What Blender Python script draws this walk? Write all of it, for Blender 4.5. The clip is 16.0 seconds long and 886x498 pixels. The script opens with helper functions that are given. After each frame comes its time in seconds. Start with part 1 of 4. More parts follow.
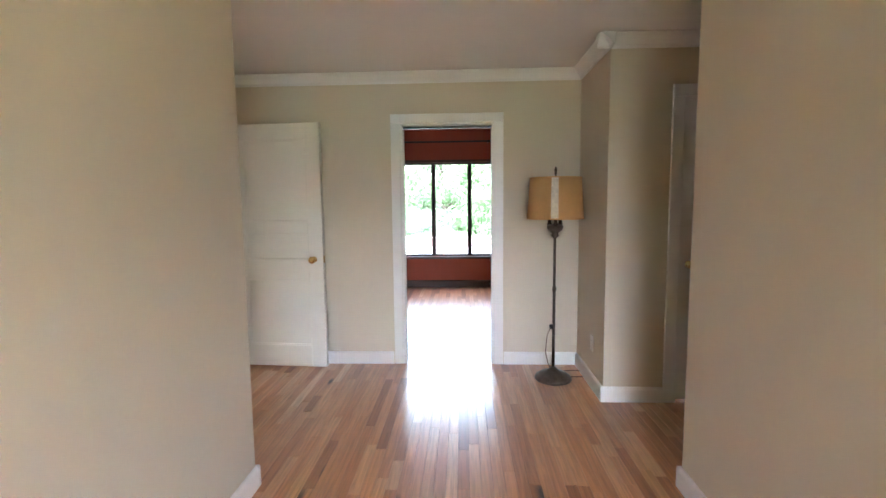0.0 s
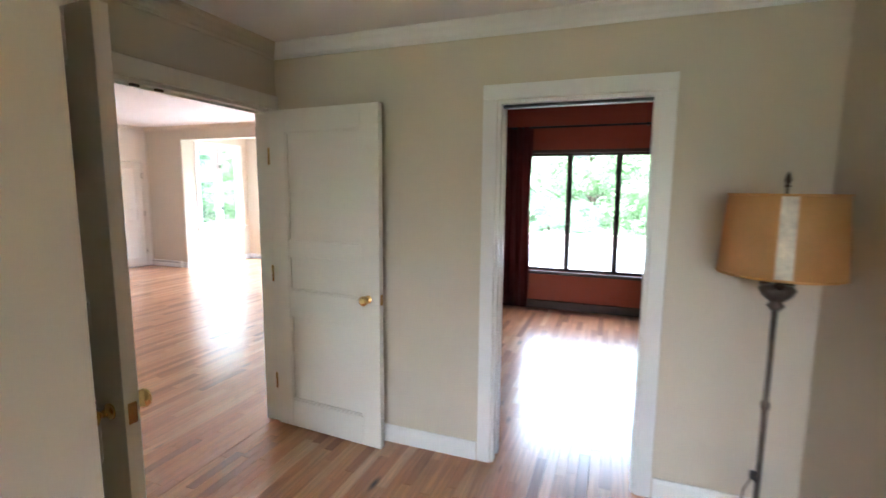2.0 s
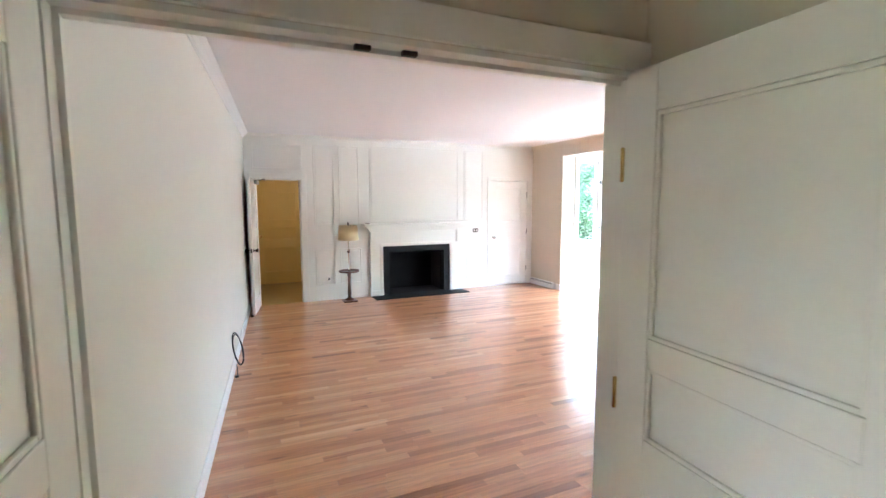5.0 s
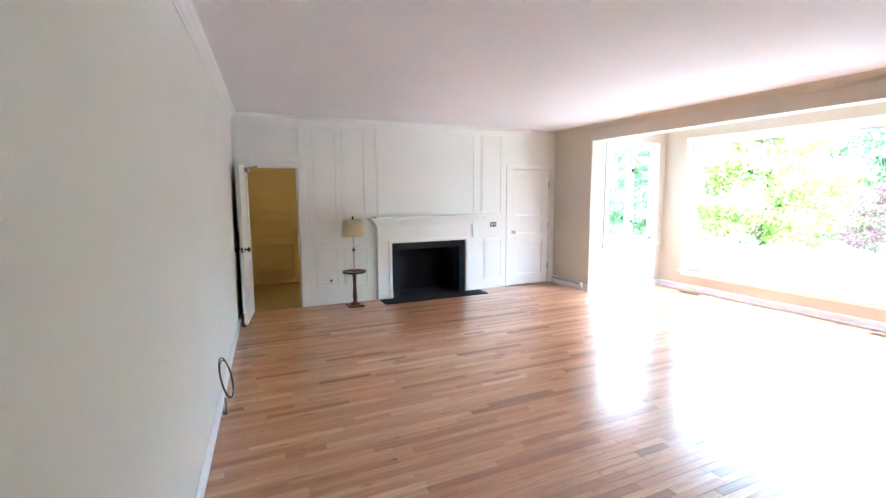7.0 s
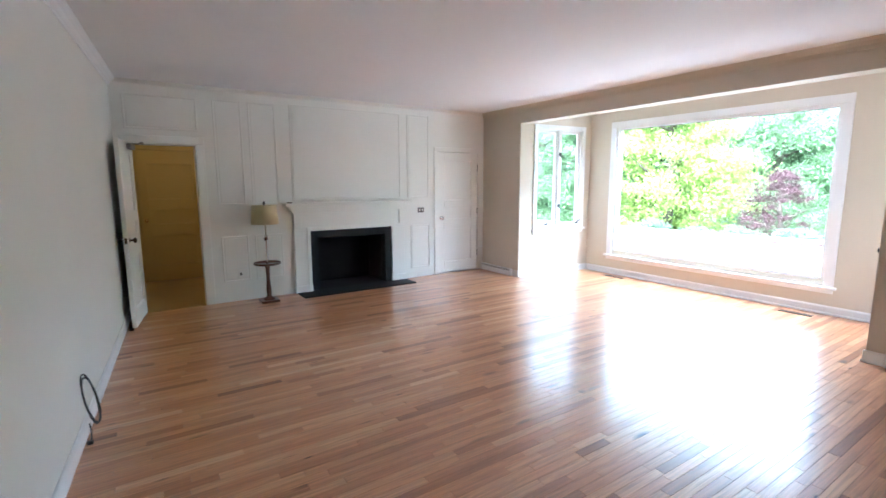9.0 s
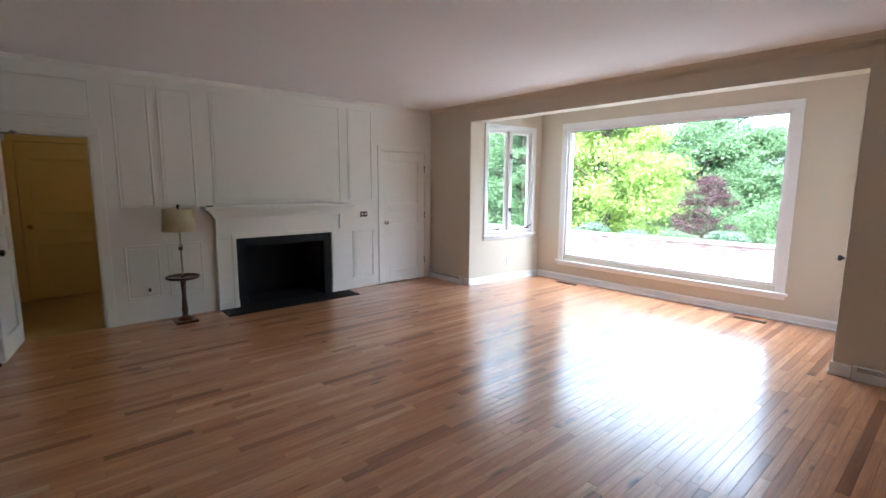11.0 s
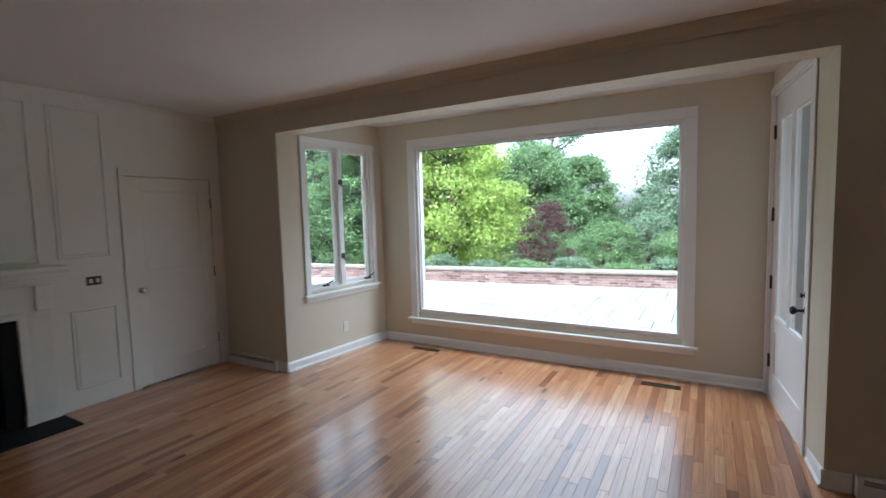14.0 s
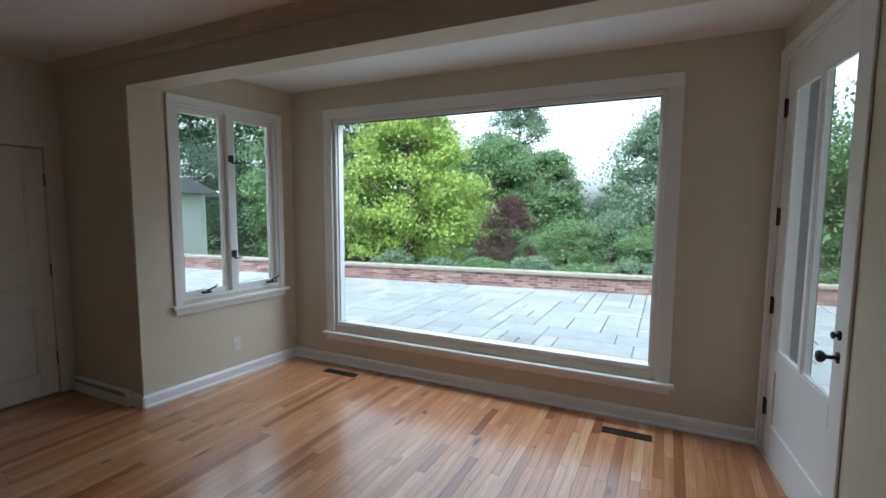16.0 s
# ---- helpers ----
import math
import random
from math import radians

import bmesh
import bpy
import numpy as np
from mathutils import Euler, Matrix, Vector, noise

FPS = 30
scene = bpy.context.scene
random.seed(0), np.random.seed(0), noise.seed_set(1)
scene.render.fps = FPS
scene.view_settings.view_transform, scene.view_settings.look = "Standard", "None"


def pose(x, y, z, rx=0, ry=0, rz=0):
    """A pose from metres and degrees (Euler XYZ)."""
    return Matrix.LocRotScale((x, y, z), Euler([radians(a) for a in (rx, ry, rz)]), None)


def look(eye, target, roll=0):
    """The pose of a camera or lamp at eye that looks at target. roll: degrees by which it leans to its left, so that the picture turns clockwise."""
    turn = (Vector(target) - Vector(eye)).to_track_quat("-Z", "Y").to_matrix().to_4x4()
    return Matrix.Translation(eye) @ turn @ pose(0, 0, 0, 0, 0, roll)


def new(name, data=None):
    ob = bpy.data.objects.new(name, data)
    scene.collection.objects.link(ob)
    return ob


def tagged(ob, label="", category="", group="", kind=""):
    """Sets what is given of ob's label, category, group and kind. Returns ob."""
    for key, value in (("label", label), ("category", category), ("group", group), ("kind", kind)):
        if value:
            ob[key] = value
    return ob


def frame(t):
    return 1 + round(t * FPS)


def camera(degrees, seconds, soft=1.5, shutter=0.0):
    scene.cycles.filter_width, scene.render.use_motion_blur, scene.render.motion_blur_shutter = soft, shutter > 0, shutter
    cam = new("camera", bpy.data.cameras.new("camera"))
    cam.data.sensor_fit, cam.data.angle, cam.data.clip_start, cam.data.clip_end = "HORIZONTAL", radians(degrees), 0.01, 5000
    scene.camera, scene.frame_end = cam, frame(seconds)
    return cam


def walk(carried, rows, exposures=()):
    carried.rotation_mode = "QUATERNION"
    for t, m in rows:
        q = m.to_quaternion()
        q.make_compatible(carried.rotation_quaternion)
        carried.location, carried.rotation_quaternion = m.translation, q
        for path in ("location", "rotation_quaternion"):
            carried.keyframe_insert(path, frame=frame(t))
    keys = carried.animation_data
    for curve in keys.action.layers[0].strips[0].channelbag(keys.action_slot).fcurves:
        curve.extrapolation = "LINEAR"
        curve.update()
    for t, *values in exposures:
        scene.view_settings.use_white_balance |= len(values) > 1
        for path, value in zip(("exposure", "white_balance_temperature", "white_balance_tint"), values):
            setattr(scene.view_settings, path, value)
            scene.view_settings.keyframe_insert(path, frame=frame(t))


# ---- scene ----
cam = camera(87.4, 16.0, shutter=0.5)
PATH = [
    (0, (0.515, 0.035, 1.344), (0.425, 2.023, 1.149), -0.6),
    (0.5, (0.499, 0.398, 1.362), (0.4, 2.384, 1.15), 0.1),
    (1, (0.604, 0.767, 1.405), (0.348, 2.738, 1.182), 0.6),
    (1.5, (0.595, 1.09, 1.455), (0.165, 3.03, 1.23), 0.75),
    (2, (0.601, 1.436, 1.53), (-0.09, 3.295, 1.275), 0.5),
    (2.5, (0.54, 1.72, 1.539), (-0.425, 3.457, 1.313), -0.4),
    (3, (0.464, 1.982, 1.56), (-0.777, 3.538, 1.36), -0.7),
    (3.5, (0.294, 2.209, 1.577), (-1.168, 3.56, 1.378), -0.5),
    (4, (0.115, 2.381, 1.58), (-1.504, 3.539, 1.387), -0.3),
    (4.5, (-0.09, 2.546, 1.585), (-1.829, 3.515, 1.39), -0.4),
    (5, (-0.305, 2.668, 1.611), (-2.124, 3.473, 1.407), -0.2),
    (7.5, (-1.433, 2.717, 1.577), (-3.218, 3.581, 1.315), -0.3),
    (8, (-1.527, 2.772, 1.56), (-3.271, 3.712, 1.286), -0.4),
    (8.5, (-1.579, 2.825, 1.566), (-3.271, 3.851, 1.276), -0.3),
    (9, (-1.608, 2.931, 1.52), (-3.258, 4.024, 1.232), -0.2),
    (11.5, (-2.345, 3.321, 1.528), (-3.774, 4.692, 1.25), 0.3),
    (12, (-2.6, 3.548, 1.551), (-3.941, 5.007, 1.281), 0.0),
    (12.5, (-2.813, 3.798, 1.567), (-4.062, 5.339, 1.32), -0.6),
    (13, (-2.967, 4.161, 1.591), (-4.161, 5.751, 1.376), -1.6),
    (13.5, (-3.151, 4.471, 1.594), (-4.256, 6.128, 1.414), -1.8),
    (14, (-3.335, 4.774, 1.592), (-4.331, 6.5, 1.431), -1.5),
    (14.5, (-3.437, 5.102, 1.583), (-4.378, 6.86, 1.426), -1.1),
    (15, (-3.478, 5.398, 1.571), (-4.386, 7.174, 1.423), -0.4),
    (15.5, (-3.503, 5.666, 1.567), (-4.383, 7.454, 1.4), 0.1),
    (16, (-3.493, 5.895, 1.562), (-4.365, 7.685, 1.372), 0.3),
]
EXPOSURES = [(0, 5.2, 5500, 14), (2, 5.05, 5400, 11), (4.5, 5.5, 5120, 8), (9, 4.48, 4960, 5), (11.5, 3.45, 5380, 8), (12.5, 2.98, 5430, 8), (14, 2.25, 5480, 5), (16, 1.6, 5480, 3)]
walk(cam, [(t, look(eye, target, roll)) for t, eye, target, roll in PATH], EXPOSURES)

# ---- world, sun and window fill lamps ----
RED_Y = 7.45
world = bpy.data.worlds.new("overcast_sky")
scene.world = world
world.use_nodes = True
wn = world.node_tree.nodes
wl = world.node_tree.links
sky = wn.new("ShaderNodeTexSky")
sky.sky_type = 'NISHITA'
sky.sun_disc = False
sky.sun_elevation = radians(60)
sky.sun_rotation = radians(200)
sky.air_density, sky.dust_density = 1.0, 4.0
pale = wn.new("ShaderNodeHueSaturation")
pale.inputs["Saturation"].default_value = 0.3
pale.inputs["Value"].default_value = 1.45
wl.new(sky.outputs[0], pale.inputs["Color"])
wl.new(pale.outputs[0], wn["Background"].inputs["Color"])
wn["Background"].inputs["Strength"].default_value = 0.15
sun = new("sun", bpy.data.lights.new("sun", 'SUN'))
sun.data.energy, sun.data.angle, sun.data.color = 1.2, radians(20), (1.0, 0.97, 0.92)
sun.matrix_world = look((4.0, 0.0, 30), (-5, 14, 0))


def window_fill(name, m, w, h, watts):
    """An added fill lamp just above a window's head, standing in for open sky."""
    lamp = new(name, bpy.data.lights.new(name, 'AREA'))
    lamp.data.shape, lamp.data.size, lamp.data.size_y = 'RECTANGLE', w, h
    lamp.data.energy, lamp.data.color = watts, (0.93, 0.97, 1.0)
    lamp.matrix_world = m
    return lamp


window_fill("sky_fill_bay", look((-4.75, 9.98, 2.86), (-4.6, 7.6, 0.2)), 2.3, 0.5, 20)
window_fill("sky_fill_side", look((-7.45, 8.95, 2.75), (-6.2, 8.6, 0.6)), 0.9, 0.3, 1)
window_fill("sky_fill_red_room", look((0.6, RED_Y + 0.55, 2.6), (0.6, RED_Y - 1.4, 0.4)), 1.7, 0.4, 0.4)


# ---- materials ----
def material(name, color, rough=0.5, metal=0.0, vary=0.06, scale=3.0, bump=0.02, fine=60.0, spec=0.5):
    """A surface with broad colour variation, fine grain and a little relief."""
    m = bpy.data.materials.new(name)
    m.use_nodes = True
    n, l = m.node_tree.nodes, m.node_tree.links
    b = n["Principled BSDF"]
    b.inputs["Roughness"].default_value, b.inputs["Metallic"].default_value = rough, metal
    b.inputs["Specular IOR Level"].default_value = spec
    co = n.new("ShaderNodeTexCoord")
    big, small = n.new("ShaderNodeTexNoise"), n.new("ShaderNodeTexNoise")
    big.inputs["Scale"].default_value, small.inputs["Scale"].default_value = scale, fine
    big.inputs["Detail"].default_value, small.inputs["Detail"].default_value = 4, 3
    for t in (big, small):
        l.new(co.outputs["Object"], t.inputs["Vector"])
    add = n.new("ShaderNodeMath")
    add.operation = 'MULTIPLY_ADD'
    l.new(small.outputs["Fac"], add.inputs[0])
    add.inputs[1].default_value = 0.4
    l.new(big.outputs["Fac"], add.inputs[2])
    ramp = n.new("ShaderNodeMapRange")
    ramp.inputs["From Min"].default_value, ramp.inputs["From Max"].default_value = 0.4, 1.0
    ramp.inputs["To Min"].default_value, ramp.inputs["To Max"].default_value = 1 - vary, 1 + vary
    l.new(add.outputs[0], ramp.inputs["Value"])
    mul = n.new("ShaderNodeVectorMath")
    mul.operation = 'SCALE'
    mul.inputs[0].default_value = color[:3]
    l.new(ramp.outputs[0], mul.inputs["Scale"])
    l.new(mul.outputs[0], b.inputs["Base Color"])
    if bump:
        bp = n.new("ShaderNodeBump")
        bp.inputs["Strength"].default_value, bp.inputs["Distance"].default_value = bump * 10, 0.002
        l.new(small.outputs["Fac"], bp.inputs["Height"])
        l.new(bp.outputs[0], b.inputs["Normal"])
    return m


def pieces_material(name, stops, rough, grain=(18, 1.2, 18), coat=0.0, grain_dark=0.75, bump=0.15, spec=0.5, knots=0.0):
    """Planks, bricks or flags: each piece takes its own tone, with grain along y and some stains."""
    m = bpy.data.materials.new(name)
    m.use_nodes = True
    n, l = m.node_tree.nodes, m.node_tree.links
    b = n["Principled BSDF"]
    info, geo, co = n.new("ShaderNodeObjectInfo"), n.new("ShaderNodeNewGeometry"), n.new("ShaderNodeTexCoord")
    add, frac = n.new("ShaderNodeMath"), n.new("ShaderNodeMath")
    frac.operation = 'FRACT'
    l.new(info.outputs["Random"], add.inputs[0])
    l.new(geo.outputs["Random Per Island"], add.inputs[1])
    l.new(add.outputs[0], frac.inputs[0])
    ramp = n.new("ShaderNodeValToRGB")
    while len(ramp.color_ramp.elements) < len(stops):
        ramp.color_ramp.elements.new(0.5)
    for e, (p, c) in zip(ramp.color_ramp.elements, stops):
        e.position, e.color = p, (*c, 1)
    l.new(frac.outputs[0], ramp.inputs[0])
    shift = n.new("ShaderNodeVectorMath")
    shift.operation = 'MULTIPLY_ADD'
    l.new(frac.outputs[0], shift.inputs[0])
    shift.inputs[1].default_value = (7.3, 3.1, 5.7)
    l.new(geo.outputs["Position"], shift.inputs[2])
    mp = n.new("ShaderNodeMapping")
    mp.inputs["Scale"].default_value = grain
    l.new(shift.outputs[0], mp.inputs["Vector"])
    g = n.new("ShaderNodeTexNoise")
    g.inputs["Scale"].default_value, g.inputs["Detail"].default_value, g.inputs["Roughness"].default_value = 3.0, 6, 0.6
    g.inputs["Distortion"].default_value = 0.6
    l.new(mp.outputs[0], g.inputs["Vector"])
    gr = n.new("ShaderNodeMapRange")
    gr.inputs["From Min"].default_value, gr.inputs["From Max"].default_value = 0.3, 0.62
    gr.inputs["To Min"].default_value, gr.inputs["To Max"].default_value = grain_dark, 1.08
    l.new(g.outputs["Fac"], gr.inputs["Value"])
    mul = n.new("ShaderNodeVectorMath")
    mul.operation = 'SCALE'
    l.new(ramp.outputs[0], mul.inputs[0])
    l.new(gr.outputs[0], mul.inputs["Scale"])
    tone = mul.outputs[0]
    if knots:
        cells, km = n.new("ShaderNodeTexVoronoi"), n.new("ShaderNodeMapping")
        km.inputs["Scale"].default_value = (6.5, 1.9, 1.0)
        l.new(shift.outputs[0], km.inputs["Vector"])
        cells.inputs["Scale"].default_value = 1.0
        l.new(km.outputs[0], cells.inputs["Vector"])
        part_of, size, edge = n.new("ShaderNodeSeparateColor"), n.new("ShaderNodeMath"), n.new("ShaderNodeMath")
        l.new(cells.outputs["Color"], part_of.inputs[0])
        size.operation, edge.operation = 'MULTIPLY', 'DIVIDE'
        l.new(part_of.outputs[0], size.inputs[0])
        size.inputs[1].default_value = knots
        l.new(cells.outputs["Distance"], edge.inputs[0])
        l.new(size.outputs[0], edge.inputs[1])
        kr = n.new("ShaderNodeMapRange")
        kr.inputs["From Min"].default_value, kr.inputs["From Max"].default_value = 0.25, 0.9
        kr.inputs["To Min"].default_value, kr.inputs["To Max"].default_value = 0.12, 1.0
        l.new(edge.outputs[0], kr.inputs["Value"])
        dark = n.new("ShaderNodeVectorMath")
        dark.operation = 'SCALE'
        l.new(tone, dark.inputs[0])
        l.new(kr.outputs[0], dark.inputs["Scale"])
        tone = dark.outputs[0]
    l.new(tone, b.inputs["Base Color"])
    wear = n.new("ShaderNodeTexNoise")
    wear.inputs["Scale"].default_value = 1.7
    l.new(geo.outputs["Position"], wear.inputs["Vector"])
    wr = n.new("ShaderNodeMapRange")
    wr.inputs["To Min"].default_value, wr.inputs["To Max"].default_value = rough - 0.06, rough + 0.08
    l.new(wear.outputs["Fac"], wr.inputs["Value"])
    l.new(wr.outputs[0], b.inputs["Roughness"])
    b.inputs["Specular IOR Level"].default_value = spec
    b.inputs["Coat Weight"].default_value, b.inputs["Coat Roughness"].default_value = coat, 0.2
    bp = n.new("ShaderNodeBump")
    bp.inputs["Strength"].default_value, bp.inputs["Distance"].default_value = bump, 0.001
    l.new(g.outputs["Fac"], bp.inputs["Height"])
    l.new(bp.outputs[0], b.inputs["Normal"])
    return m


def leaf_material(name, dark, light):
    """Leaves that vary from one to the next and let some light through."""
    m = bpy.data.materials.new(name)
    m.use_nodes = True
    n, l = m.node_tree.nodes, m.node_tree.links
    geo = n.new("ShaderNodeNewGeometry")
    mix = n.new("ShaderNodeValToRGB")
    mix.color_ramp.elements[0].color, mix.color_ramp.elements[1].color = (*dark, 1), (*light, 1)
    l.new(geo.outputs["Random Per Island"], mix.inputs[0])
    b = n["Principled BSDF"]
    b.inputs["Roughness"].default_value = 0.75
    b.inputs["Specular IOR Level"].default_value = 0.15
    l.new(mix.outputs[0], b.inputs["Base Color"])
    tr, ms = n.new("ShaderNodeBsdfTranslucent"), n.new("ShaderNodeMixShader")
    l.new(mix.outputs[0], tr.inputs["Color"])
    ms.inputs[0].default_value = 0.35
    l.new(b.outputs[0], ms.inputs[1])
    l.new(tr.outputs[0], ms.inputs[2])
    l.new(ms.outputs[0], n["Material Output"].inputs["Surface"])
    return m


def glass_material(name):
    m = bpy.data.materials.new(name)
    m.use_nodes = True
    n, l = m.node_tree.nodes, m.node_tree.links
    tr, gl, ms, fr = (n.new("ShaderNodeBsdfTransparent"), n.new("ShaderNodeBsdfGlossy"), n.new("ShaderNodeMixShader"), n.new("ShaderNodeLayerWeight"))
    edge, amount = n.new("ShaderNodeMath"), n.new("ShaderNodeMath")
    edge.operation, amount.operation = 'POWER', 'MULTIPLY_ADD'
    tr.inputs["Color"].default_value = (0.96, 0.98, 0.97, 1)
    gl.inputs["Roughness"].default_value = 0.01
    fr.inputs["Blend"].default_value = 0.5
    edge.inputs[1].default_value = 5.0
    amount.inputs[1].default_value, amount.inputs[2].default_value = 0.9, 0.025
    l.new(fr.outputs["Facing"], edge.inputs[0])
    l.new(edge.outputs[0], amount.inputs[0])
    l.new(amount.outputs[0], ms.inputs[0])
    l.new(tr.outputs[0], ms.inputs[1])
    l.new(gl.outputs[0], ms.inputs[2])
    l.new(ms.outputs[0], n["Material Output"].inputs["Surface"])
    return m


def shade_material(name, color):
    """Lampshade parchment: lets light through."""
    m = material(name, color, 0.6, vary=0.12, scale=9, bump=0.03)
    n, l = m.node_tree.nodes, m.node_tree.links
    tr, ms = n.new("ShaderNodeBsdfTranslucent"), n.new("ShaderNodeMixShader")
    tr.inputs["Color"].default_value = (*color, 1)
    ms.inputs[0].default_value = 0.4
    l.new(n["Principled BSDF"].outputs[0], ms.inputs[1])
    l.new(tr.outputs[0], ms.inputs[2])
    l.new(ms.outputs[0], n["Material Output"].inputs["Surface"])
    return m


BEIGE = material("beige_wall_paint", (0.66, 0.59, 0.475), 0.6, vary=0.03, scale=1.2, bump=0.012, fine=140)
IVORY = material("ivory_wall_paint", (0.80, 0.77, 0.71), 0.55, vary=0.03, scale=1.0, bump=0.012, fine=140)
CREAM = material("cream_panel_paint", (0.85, 0.83, 0.77), 0.45, vary=0.025, scale=1.5, bump=0.008, fine=90)
WHITE = material("white_trim_paint", (0.85, 0.84, 0.83), 0.35, vary=0.03, scale=2.5, bump=0.006, fine=70)
DOORPAINT = material("off_white_door_paint", (0.83, 0.80, 0.72), 0.38, vary=0.035, scale=2.0, bump=0.008, fine=50)
CEILING = material("ceiling_plaster", (0.86, 0.84, 0.84), 0.8, vary=0.02, scale=1.0, bump=0.02, fine=120)
RED = material("terracotta_wall_paint", (0.27, 0.055, 0.025), 0.6, vary=0.06, scale=1.5, bump=0.012, fine=120)
DARKWOOD = material("dark_stained_wood", (0.045, 0.022, 0.014), 0.4, vary=0.25, scale=6, bump=0.03)
MAHOGANY = material("mahogany_wood", (0.10, 0.035, 0.018), 0.3, vary=0.25, scale=8, bump=0.03)
CURTAIN = material("maroon_curtain_cloth", (0.11, 0.018, 0.015), 0.9, vary=0.2, scale=8, bump=0.06, fine=300)
# passage yellow: the paint's tone with warm lamplight mixed into the colour
YELLOW = material("warm_lit_yellow_paint", (0.66, 0.48, 0.17), 0.55, vary=0.04, scale=1.5, bump=0.012)
BRASS = material("polished_brass", (0.75, 0.53, 0.22), 0.18, 1.0, vary=0.06, bump=0)
CHROME = material("satin_nickel", (0.62, 0.60, 0.57), 0.25, 1.0, vary=0.05, bump=0)
BRONZE = material("dark_bronze", (0.07, 0.05, 0.04), 0.4, 0.8, vary=0.2, scale=20, bump=0.02)
IRON = material("antique_lamp_metal", (0.15, 0.12, 0.10), 0.42, 0.8, vary=0.3, scale=25, bump=0.04)
BLACK = material("black_metal", (0.012, 0.012, 0.013), 0.45, vary=0.2, bump=0.01)
RUBBER = material("black_cable_rubber", (0.02, 0.02, 0.022), 0.6, vary=0.15, bump=0)
SLATE = material("black_slate", (0.009, 0.0095, 0.0105), 0.7, spec=0.25, vary=0.3, scale=7, bump=0.05, fine=30)
SOOT = material("sooty_firebrick", (0.009, 0.008, 0.0075), 0.95, vary=0.4, scale=6, bump=0.1, fine=30)
STEEL = material("grey_closer_metal", (0.35, 0.34, 0.33), 0.45, 0.6, vary=0.08, bump=0)
PLASTIC = material("ivory_plastic", (0.75, 0.72, 0.64), 0.4, vary=0.02, bump=0)
AMBER = shade_material("amber_parchment", (0.74, 0.45, 0.19))
LINEN = shade_material("cream_linen", (0.78, 0.68, 0.46))
PALE_STRIP = material("silvery_strip", (0.80, 0.72, 0.58), 0.4, vary=0.2, scale=30, bump=0.05)
# white jamb coloured blue-grey, the tint of skylight put into the paint
JAMB = material("skylit_white_jamb", (0.27, 0.29, 0.32), 0.5, vary=0.06, scale=3, bump=0.01)
GLASS = glass_material("window_glass")
SUBFLOOR = material("floor_joint_dark", (0.06, 0.03, 0.018), 0.8, bump=0)
LINO = material("tan_passage_floor", (0.42, 0.30, 0.12), 0.4, vary=0.08, scale=5)
MORTAR = material("pale_mortar", (0.33, 0.30, 0.27), 0.9, vary=0.12, scale=12, bump=0.1)
CAP = material("limestone_cap", (0.21, 0.185, 0.15), 0.8, vary=0.14, scale=5, bump=0.08)
JOINT = material("terrace_joint_grit", (0.10, 0.105, 0.095), 0.95, vary=0.3, scale=10, bump=0.1)
SOIL = material("ground_cover", (0.06, 0.085, 0.03), 0.95, vary=0.4, scale=0.6, bump=0.2, fine=6)
BARK = material("tree_bark", (0.09, 0.07, 0.05), 0.9, vary=0.3, scale=6, bump=0.2, fine=30)
SIDING = material("white_siding", (0.72, 0.72, 0.72), 0.6, vary=0.05, scale=2)
SHINGLE = material("grey_roof_shingle", (0.16, 0.16, 0.17), 0.85, vary=0.2, scale=6, bump=0.1)
OAK = pieces_material("oak_strip_flooring", [(0.0, (0.252, 0.088, 0.033)), (0.10, (0.407, 0.163, 0.067)), (0.26, (0.533, 0.237, 0.105)), (0.7, (0.592, 0.282, 0.130)), (0.92, (0.640, 0.335, 0.167)), (1.0, (0.718, 0.419, 0.233))], 0.30, (22, 1.0, 22), coat=0.8, grain_dark=0.68, spec=0.65, knots=0.24)
BRICK = pieces_material("red_brick", [(0.0, (0.12, 0.072, 0.068)), (0.4, (0.20, 0.115, 0.105)), (0.75, (0.24, 0.15, 0.135)), (1.0, (0.31, 0.23, 0.21))], 0.9, (9, 9, 9), 0, 0.7, 0.6, 0.2)
FLAG = pieces_material("bluestone_flag", [(0.0, (0.165, 0.176, 0.182)), (0.5, (0.20, 0.211, 0.215)), (1.0, (0.235, 0.24, 0.236))], 0.7, (2.5, 2.5, 2.5), 0, 0.82, 0.5, 0.4)


# ---- mesh helpers ----
def box(bm, x0, x1, y0, y1, z0, z1, bevel=0.0):
    v = [bm.verts.new(p) for p in ((x0, y0, z0), (x1, y0, z0), (x1, y1, z0), (x0, y1, z0), (x0, y0, z1), (x1, y0, z1), (x1, y1, z1), (x0, y1, z1))]
    f = [bm.faces.new([v[i] for i in q]) for q in ((3, 2, 1, 0), (4, 5, 6, 7), (0, 1, 5, 4), (1, 2, 6, 5), (2, 3, 7, 6), (3, 0, 4, 7))]
    if bevel:
        bmesh.ops.bevel(bm, geom=list({e for q in f for e in q.edges}), offset=bevel, segments=2, affect='EDGES', profile=0.5)
    return bm


